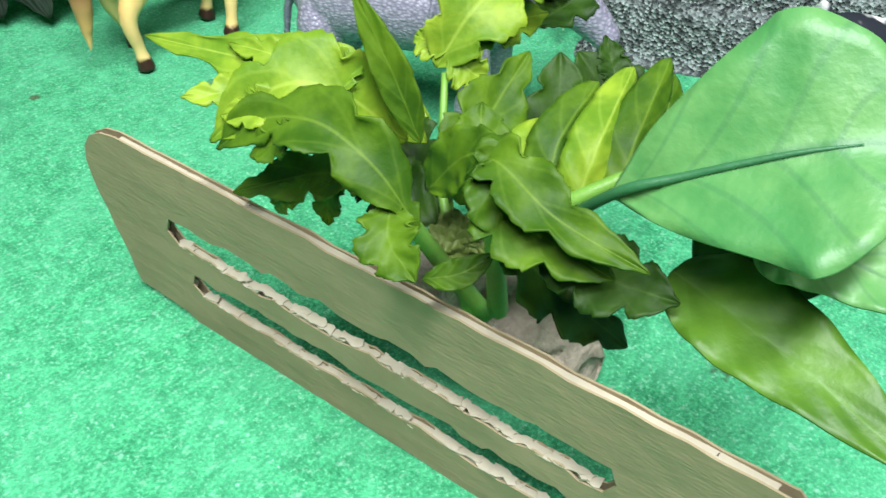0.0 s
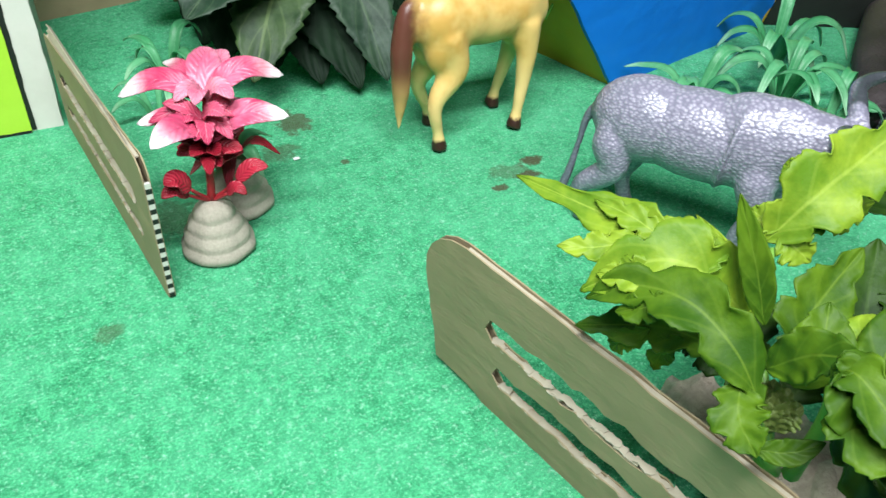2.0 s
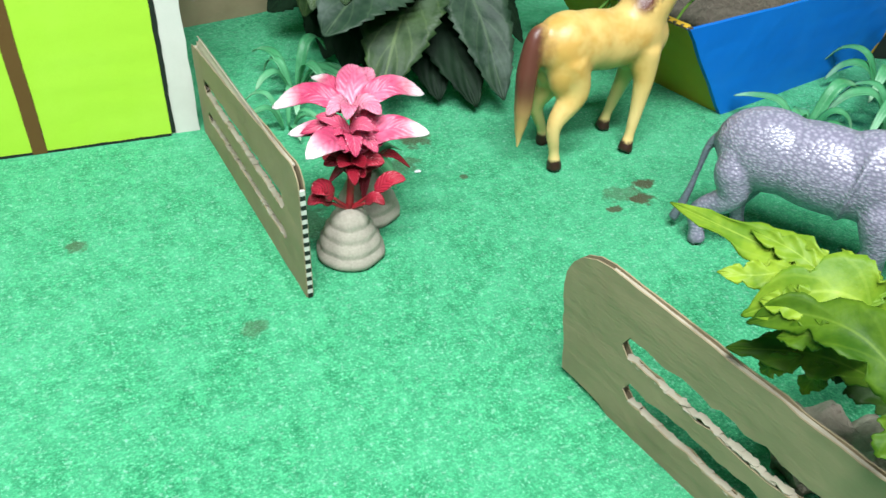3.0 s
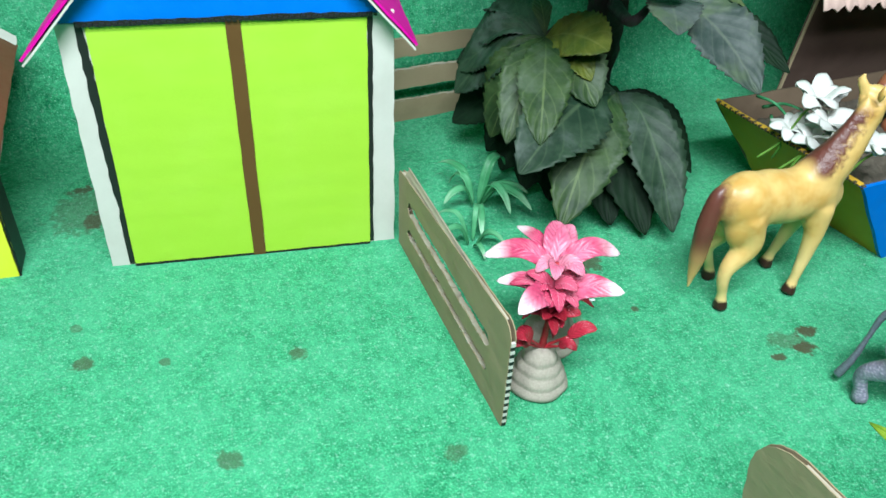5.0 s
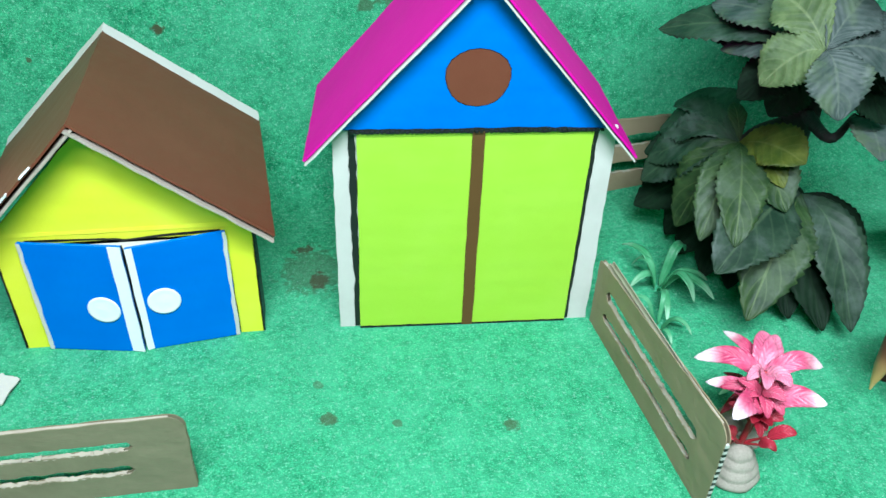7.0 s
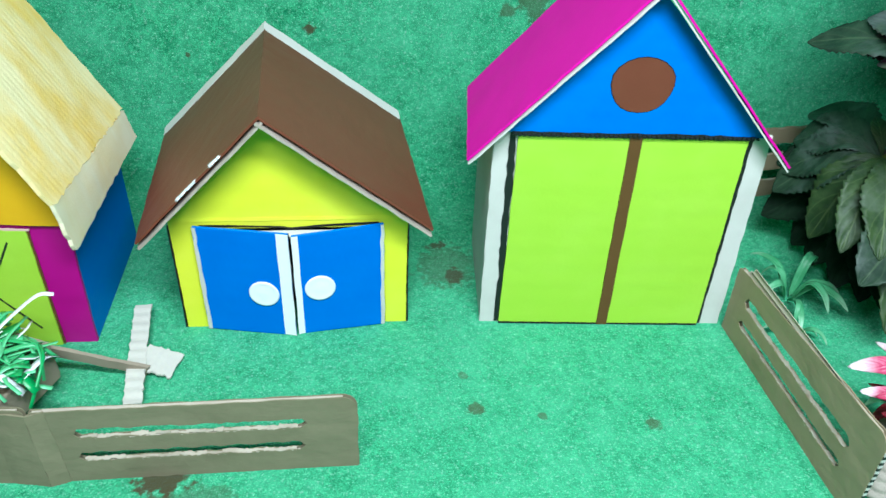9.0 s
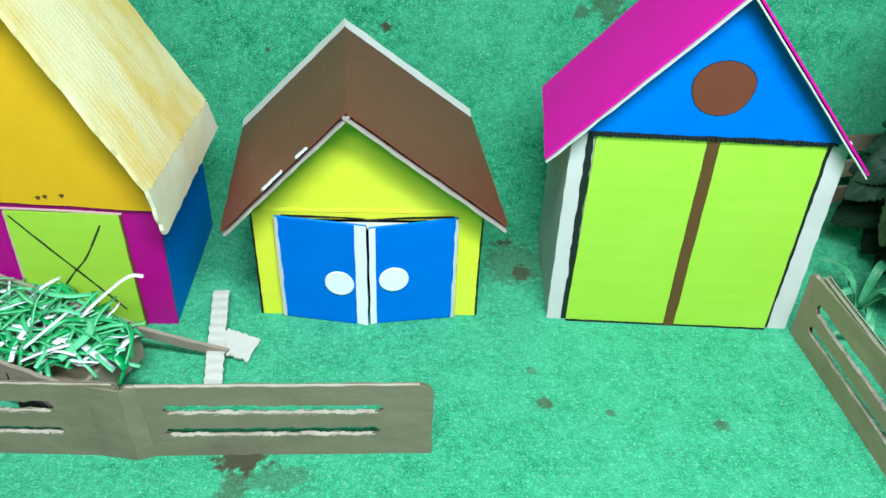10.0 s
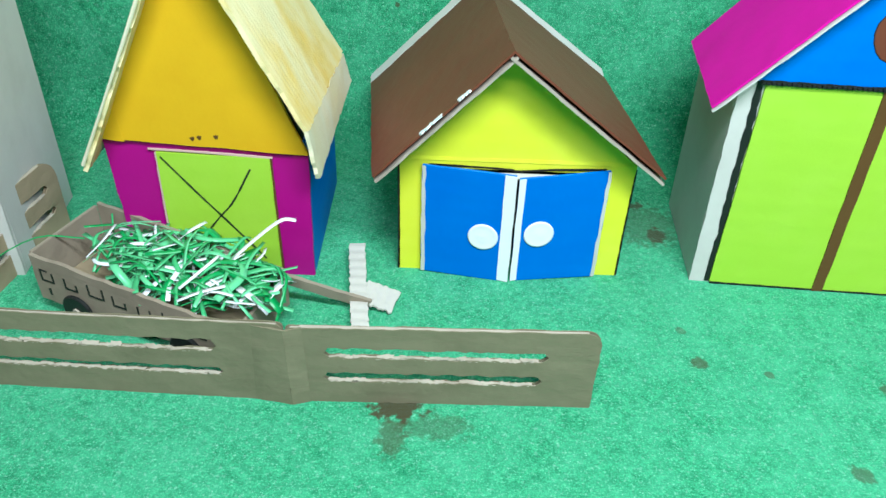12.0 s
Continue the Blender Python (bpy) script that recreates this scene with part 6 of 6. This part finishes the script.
def dark_tree():
    p = thing("dark_leaf_tree", "artificial tree with dark trunk and large toothed fan leaves", "artificial tree", "artificial plants")
    tr = tube(bmesh.new(), [(0.165, 0.640, 0.0005), (0.162, 0.632, 0.05), (0.1575, 0.6114, 0.1150), (0.1480, 0.5988, 0.1520), (0.1668, 0.6208, 0.1800), (0.1822, 0.6401, 0.2080), (0.1919, 0.6560, 0.2350), (0.150, 0.575, 0.298)], [0.02, 0.014, 0.0125, 0.0165, 0.0125, 0.0115, 0.011, 0.008], 14, 48)
    for v in tr.verts:
        if v.co.z > 0.002:
            v.co += Vector((noise.noise(v.co * 90), noise.noise(v.co * 90 + Vector((5, 0, 0))), 0)) * 0.004
    part("trunk", tr, M_TRUNK, p, "blackish bark-textured trunk", True)
    part("branch", tube(bmesh.new(), [(0.1487, 0.5997, 0.1480), (0.1346, 0.5361, 0.1550), (0.160, 0.550, 0.166)], [0.006, 0.004, 0.002], 8, 12), M_TRUNK, p, "", True)
    part("branch", tube(bmesh.new(), [(0.1554, 0.6087, 0.1300), (0.115, 0.594, 0.132), (0.094, 0.586, 0.126)], [0.007, 0.005, 0.003], 8, 12), M_TRUNK, p, "", True)
    palm(p, (0.093, 0.584, 0.127), [
        ((0.094, 0.700, 0.108), 0.046, 0.012),
        ((0.0617, 0.6631, 0.0980), 0.044, 0.012),
        ((0.0405, 0.6355, 0.0620), 0.044, 0.014),
        ((0.056, 0.584, 0.046), 0.042, 0.016),
        ((0.0464, 0.5255, 0.0740), 0.034, 0.014),
        ((0.112, 0.525, 0.097), 0.040, 0.010),
        ((0.118, 0.530, 0.137), 0.038, 0.006),
        ((0.1115, 0.5364, 0.1120), 0.026, 0.008),
        ((0.0974, 0.6164, 0.1460), 0.014, 0.004),
        ((0.0610, 0.5005, 0.0850), 0.036, 0.012),
        ((0.0442, 0.6389, 0.0800), 0.040, 0.012)], (M_FIG, M_FIG, M_FIG, M_FIG_GREEN, M_FIG_GREEN, M_FIG_GREEN, M_FIG_YELLOW, M_FIG_YELLOW, M_FIG_GREEN, M_FIG_GREEN, M_FIG), 100)
    palm(p, (0.151, 0.567, 0.085), [
        ((0.042, 0.486, 0.073), 0.056, 0.016),
        ((0.0751, 0.4778, 0.0300), 0.050, 0.020),
        ((0.163, 0.469, 0.017), 0.040, 0.022),
        ((0.2059, 0.5240, 0.0300), 0.024, 0.016)], (M_FIG, M_FIG_GREEN, M_FIG, M_FIG_DEEP), 120)
    # leaves low behind, near-black by colour where the tree is in shade
    palm(p, (0.130, 0.610, 0.085), [
        ((0.0425, 0.6430, 0.0300), 0.050, 0.012),
        ((0.0672, 0.6196, 0.0120), 0.050, 0.016),
        ((0.0788, 0.5592, 0.0080), 0.050, 0.020),
        ((0.1065, 0.5292, 0.0100), 0.050, 0.020),
        ((0.1278, 0.4990, 0.0080), 0.050, 0.020),
        ((0.0468, 0.6539, 0.0800), 0.045, 0.012),
        ((0.1487, 0.4818, 0.0080), 0.050, 0.020),
        ((0.0959, 0.5434, 0.0060), 0.050, 0.020),
        ((0.0729, 0.5961, 0.0060), 0.050, 0.016)], M_FIG_DEEP, 140)
    # crown
    palm(p, (0.083, 0.503, 0.240), [
        ((0.085, 0.471, 0.206), 0.040, 0.008),
        ((0.049, 0.511, 0.213), 0.036, 0.008),
        ((0.0263, 0.6313, 0.2050), 0.036, 0.010),
        ((0.0456, 0.5659, 0.2150), 0.026, 0.006),
        ((0.1577, 0.5051, 0.2220), 0.044, 0.008),
        ((0.2125, 0.5321, 0.2220), 0.036, 0.008),
        ((0.1226, 0.5327, 0.2650), 0.040, 0.006),
        ((0.0653, 0.5462, 0.2620), 0.040, 0.006),
        ((0.1435, 0.5310, 0.2260), 0.030, 0.006),
        ((0.0510, 0.6039, 0.2350), 0.036, 0.008)], (M_FIG_GREY, M_FIG_PALE, M_FIG, M_FIG_GREY, M_FIG_GREY, M_FIG_PALE, M_FIG_GREY, M_FIG_PALE, M_FIG, M_FIG_GREY), 160)
    # underside of the crown, its shade put into the leaf colour
    palm(p, (0.0947, 0.5247, 0.2220), [
        ((0.0522, 0.5378, 0.1900), 0.036, 0.008),
        ((0.0801, 0.5372, 0.1750), 0.040, 0.008),
        ((0.0980, 0.5466, 0.1750), 0.034, 0.006),
        ((0.1559, 0.5094, 0.1800), 0.040, 0.010),
        ((0.1923, 0.5280, 0.1850), 0.030, 0.010),
        ((0.1365, 0.5386, 0.1800), 0.036, 0.008),
        ((0.0448, 0.6009, 0.2150), 0.034, 0.010)], M_FIG_DEEP, 180)
    # unseen leaves added above the crown to shade the corner behind
    palm(p, (0.150, 0.575, 0.300), [
        ((0.240, 0.613, 0.286), 0.046, 0.012),
        ((0.187, 0.666, 0.271), 0.046, 0.012),
        ((0.112, 0.665, 0.293), 0.046, 0.012),
        ((0.059, 0.612, 0.277), 0.046, 0.012),
        ((0.060, 0.537, 0.278), 0.046, 0.012),
        ((0.113, 0.484, 0.293), 0.046, 0.012),
        ((0.188, 0.485, 0.271), 0.046, 0.012),
        ((0.241, 0.538, 0.287), 0.046, 0.012)], M_FIG, 220)
    palm(p, (0.162, 0.548, 0.167), [
        ((0.139, 0.483, 0.166), 0.034, 0.006),
        ((0.1988, 0.4648, 0.1280), 0.042, 0.012),
        ((0.2284, 0.4771, 0.1350), 0.024, 0.010),
        ((0.2173, 0.5234, 0.1600), 0.024, 0.006),
        ((0.1585, 0.5374, 0.1750), 0.018, 0.004)], (M_FIG_GREY, M_FIG_GREY, M_FIG_DEEP, M_FIG_PALE, M_FIG), 200)
    return p


dark_tree()


# ---- planter ----
def planter():
    p = thing("planter_box", "flared cardboard planter box, blue front, ochre end, holding soil", "planter")
    tl, tb = Vector((0.2665, 0.417, 0.0745)), Vector((0.2455, 0.5705, 0.067))
    bl, bb = Vector((0.3195, 0.424, 0.0)), Vector((0.290, 0.545, 0.0))
    tr, br = Vector((0.53, 0.455, 0.074)), Vector((0.50, 0.458, 0.0))
    trb, brb = Vector((0.51, 0.605, 0.066)), Vector((0.48, 0.58, 0.0))
    part("front_panel", slab(bl, br, tr, tl, 0.0032, 18, 8, 0.0005, 0, 2), M_BLUE, p, "bright blue card front")
    part("end_panel", slab(bb, bl + Vector((0, 0.003, 0)), tl + Vector((0, 0.003, 0)), tb, 0.0032, 16, 8, 0.0005, 0, 3), M_OCHRE, p, "ochre card end with fluted rim")
    part("back_panel", slab(brb, bb, tb, trb, 0.0032, 16, 8, 0.0005, 0, 4), M_INNERCARD, p, "dark brown card back")
    part("end_panel", slab(br, brb, trb, tr, 0.0032, 10, 8, 0.0005, 0, 5), M_OCHRE, p)
    rim = bmesh.new()
    for i in range(46):
        q = tb.lerp(tl, (i + 0.5) / 46) + Vector((0.0012, 0, 0.0002))
        box(q.x - 0.0014, q.x + 0.0014, q.y - 0.0011, q.y + 0.0011, q.z - 0.001, q.z + (0.0011 if i % 2 else 0.0002), 0, rim)
    part("fluted_rim", rim, M_FLUTE, p, "dark corrugated cut edge")
    s = slab(tl.lerp(bl, 0.22) + Vector((0.012, 0.009, 0)), tr.lerp(br, 0.22) + Vector((-0.012, 0.009, 0)), trb.lerp(brb, 0.22) + Vector((-0.012, -0.009, 0)), tb.lerp(bb, 0.22) + Vector((0.012, -0.009, 0)), 0.004, 60, 40, 0.0, 0, 6)
    for v in s.verts:
        v.co.z += 0.004 * noise.noise(v.co * 120) + 0.003 * noise.noise(v.co * 330)
    part("soil", s, M_SOIL, p, "loose dry crumbly filling", True)
    return p


M_INNERCARD = cardboard("inner_card", (0.14, 0.10, 0.065), (0.10, 0.07, 0.045))
M_OCHRE = paper("ochre_card", (0.56, 0.34, 0.03), (0.44, 0.25, 0.022), 0.6)
M_SOIL = plain("dry_filling", (0.24, 0.20, 0.15), 0.9, 0.9, 220, 0.004)
planter()


def white_flower():
    p = thing("white_flower", "white artificial flowers with green stems in the planter", "artificial flower")
    rnd = random.Random(8)
    M_PETAL = plain("white_petal", (0.62, 0.62, 0.58), 0.55, 0.08)
    for k, (c, r) in enumerate((((0.2752, 0.4916, 0.1009), 0.024), ((0.2739, 0.4708, 0.0889), 0.022), ((0.2637, 0.4948, 0.0753), 0.02), ((0.2690, 0.4751, 0.0758), 0.02), ((0.2855, 0.4361, 0.0903), 0.016), ((0.2780, 0.4564, 0.0847), 0.018))):
        c = Vector(c)
        c.z = max(c.z, 0.07)
        fl = part("flower_head", ball(bmesh.new(), c, 0.003, seg=10), M_PETAL, p, "", True)
        for j in range(7):
            a = j * 0.9 + k
            d = Vector((math.cos(a), math.sin(a), rnd.uniform(0.1, 0.9))).normalized()
            leaf(fl, M_PETAL, [c, c + d * r * 0.5 + Vector((0, 0, r * 0.25)), c + d * r], r * 0.7, name="petal", up=(0.2, -0.3, 1), seed=j, n=10, m=4, fold=-0.25, shape=(0.55, 0.5), th=0.0012)
        part("stem", tube(bmesh.new(), [c, c + Vector((-0.008, 0.004, -0.012)), Vector((c.x - 0.018, c.y + 0.008, 0.052))], [0.0011, 0.001, 0.001], 6, 8), M_STEM, p, "", True)
    for j, (a, b) in enumerate((((0.2582, 0.5378, 0.0858), (0.2647, 0.5009, 0.0822)), ((0.2613, 0.5313, 0.0790), (0.2711, 0.5005, 0.0912)), ((0.2659, 0.5246, 0.0745), (0.2576, 0.5114, 0.0651)))):
        a, b = Vector(a), Vector(b)
        part("stem", tube(bmesh.new(), [a, (a + b) / 2 + Vector((0, 0, 0.004)), b], [0.0014, 0.0012, 0.001], 6, 8), M_MINT, p, "pale green stem", True)
    return p


white_flower()


def toy_hut():
    p = thing("toy_hut", "dark brown cardboard hut with pale corrugated paper roof", "toy house", "toy houses")
    M_DARKCARD = cardboard("dark_brown_card", (0.075, 0.048, 0.036), (0.055, 0.034, 0.026))
    M_ROOF = plain("pale_corrugated_paper", (0.66, 0.47, 0.40), 0.75, 0.3, 90, 0.0006)
    part("front_wall", slab((0.335, 0.612, 0.0005), (0.60, 0.63, 0.0005), (0.60, 0.63, 0.17), (0.356, 0.612, 0.17), 0.003, 10, 10, 0.0006), M_DARKCARD, p)
    part("edge_strip", slab((0.3345, 0.613, 0.0005), (0.3345, 0.611, 0.0005), (0.3555, 0.611, 0.17), (0.3555, 0.613, 0.17), 0.002, 4, 8, 0.0004), M_CARD, p, "paler cut edge of the card")
    r = slab((0.318, 0.562, 0.142), (0.60, 0.575, 0.142), (0.60, 0.68, 0.225), (0.345, 0.66, 0.225), 0.0016, 90, 10, 0.0012)
    for v in r.verts:
        v.co.z += 0.0022 * math.sin(v.co.x * 2 * math.pi / 0.0115)
    part("roof", r, M_ROOF, p, "pale pinkish corrugated paper roof", True)
    return p


toy_hut()


# ---- stone and far things ----
def speckled():
    m, t, b = nodes_of("speckled_foam_stone")
    at = coords(t)
    v = t.nodes.new("ShaderNodeTexVoronoi")
    v.inputs["Scale"].default_value = 560
    link(t, at, v.inputs["Vector"])
    k = t.nodes.new("ShaderNodeSeparateColor")
    link(t, v.outputs["Color"], k.inputs[0])
    wide = grain(t, at, 30, 4)
    f = calc(t, "ADD", calc(t, "MULTIPLY", k.outputs[0], 0.75), calc(t, "MULTIPLY", calc(t, "SUBTRACT", wide, 0.5), 0.9))
    c = mix(t, ramp(t, f, 0.05, 0.95), (0.022, 0.028, 0.028), (0.32, 0.37, 0.36))
    link(t, c, b.inputs["Base Color"])
    b.inputs["Roughness"].default_value = 0.8
    relief(t, b, v.outputs["Distance"], 0.003, 0.8)
    return m


M_ROCK = speckled()


def stone_block():
    """A stepped block: a height field with steep broken ledges, closed by a skirt."""
    def tier(x, y, x0, x1, y0, y1):
        d = min(x - x0, x1 - x, y - y0, y1 - y) + 0.006 * noise.noise((x * 40, y * 40, 3))
        f = min(max(d / 0.006, 0), 1)
        return f * f * (3 - 2 * f)

    bm = bmesh.new()
    nx, ny = 90, 76
    rows = []
    for j in range(ny + 1):
        row = []
        for i in range(nx + 1):
            x, y = 0.18 * i / nx - 0.004, -0.08 + 0.14 * j / ny
            h = 0.036 * tier(x, y, 0, 0.172, -0.076, 0.056) + 0.02 * tier(x, y, 0.016, 0.165, -0.066, 0.05) + 0.028 * tier(x, y, 0.055, 0.15, -0.05, 0.04)
            h += 0.004 * noise.noise((x * 60, y * 60, 0)) + 0.003 * noise.noise((x * 170, y * 170, 1))
            row.append(bm.verts.new((x + 0.003 * noise.noise((x * 50, y * 50, h * 80)), y + 0.003 * noise.noise((x * 50, y * 50, h * 80 + 5)), max(h, 0.0005) if 0 < i < nx and 0 < j < ny else 0.0004)))
        rows.append(row)
    for a, b in zip(rows, rows[1:]):
        for i in range(nx):
            bm.faces.new((a[i], a[i + 1], b[i + 1], b[i]))
    ob = part("stone_block", bm, M_ROCK, None, "", True, pose(0.372, 0.235, 0, 0, 0, -62) @ Matrix.Diagonal((1, 1, 0.95, 1)) @ pose(-0.02, 0.076, 0))
    return tagged(ob, "speckled grey stepped model stone beside the buffalo", "model stone")


stone_block()


def log():
    # log shape put in for a black band behind the plants
    ob = part("log", tube(bmesh.new(), [(0.44, 0.30, 0.012), (0.50, 0.35, 0.016), (0.60, 0.42, 0.014)], [0.013, 0.016, 0.014], 12, 18), M_TRUNK, None, "", True)
    return tagged(ob, "black log shape filling the dark band behind the strap-leaved plants", "model log")


log()


def lime_board():
    p = thing("toy_house", "lime card toy house wall with its shadow as a black strip below", "toy house", "toy houses")
    part("wall", slab((0.505, 0.462, 0.03), (0.64, 0.39, 0.03), (0.64, 0.40, 0.12), (0.505, 0.472, 0.12), 0.003, 8, 8, 0.0006), M_LIMEMOSS, p, "mottled lime card wall")
    # black strip drawn for the shadow under the wall
    part("base_shade", slab((0.505, 0.463, 0.0005), (0.64, 0.391, 0.0005), (0.64, 0.391, 0.03), (0.505, 0.463, 0.03), 0.003, 8, 4, 0.0006), M_BLACK, p, "black strip standing for the shadow beneath the wall")
    return p


M_LIMEMOSS = paper("mottled_lime", (0.36, 0.50, 0.03), (0.20, 0.34, 0.02), 0.7, 0, (1, 1, 1), 0.9)
lime_board()


def variegated_plant():
    p = thing("variegated_plant", "artificial plant with variegated leaves standing on the stone", "artificial plant", "artificial plants")
    m = leaf_material("variegated_leaf", (0.12, 0.34, 0.12), (0.22, 0.48, 0.2), (0.4, 0.6, 0.36), blotch=(0.7, 0.78, 0.66), vein=8)
    part("stem", tube(bmesh.new(), [(0.452, 0.235, 0.08), (0.455, 0.24, 0.12), (0.45, 0.245, 0.155)], [0.004, 0.003, 0.002], 8, 10), M_TRUNK, p, "dark stem", True)
    for k, (a, b, w) in enumerate((((0.44, 0.26, 0.165), (0.40, 0.285, 0.128), 0.04), ((0.46, 0.27, 0.17), (0.44, 0.32, 0.15), 0.04), ((0.48, 0.24, 0.17), (0.52, 0.25, 0.15), 0.04), ((0.45, 0.22, 0.17), (0.44, 0.18, 0.15), 0.04))):
        leaf(p, m, [(0.45, 0.245, 0.152), a, b], w, up=(0, 0, 1), seed=200 + k, n=20, m=6, fold=0.15, teeth=7, bite=0.12)
    return p


variegated_plant()


def crumbs():
    """Scattered paper bits on the felt."""
    for k, (x, y) in enumerate(((0.082, 0.428), (0.31, 0.555))):
        b = box(-0.002, 0.002, -0.0012, 0.0012, 0.0002, 0.0012, 0.0004)
        tagged(part("paper_crumb", b, M_FOAM, None, "", False, pose(x, y, 0.0005, 0, 0, 40 * k)), "tiny white paper crumb on the green felt", "crumb", "paper crumbs")


crumbs()
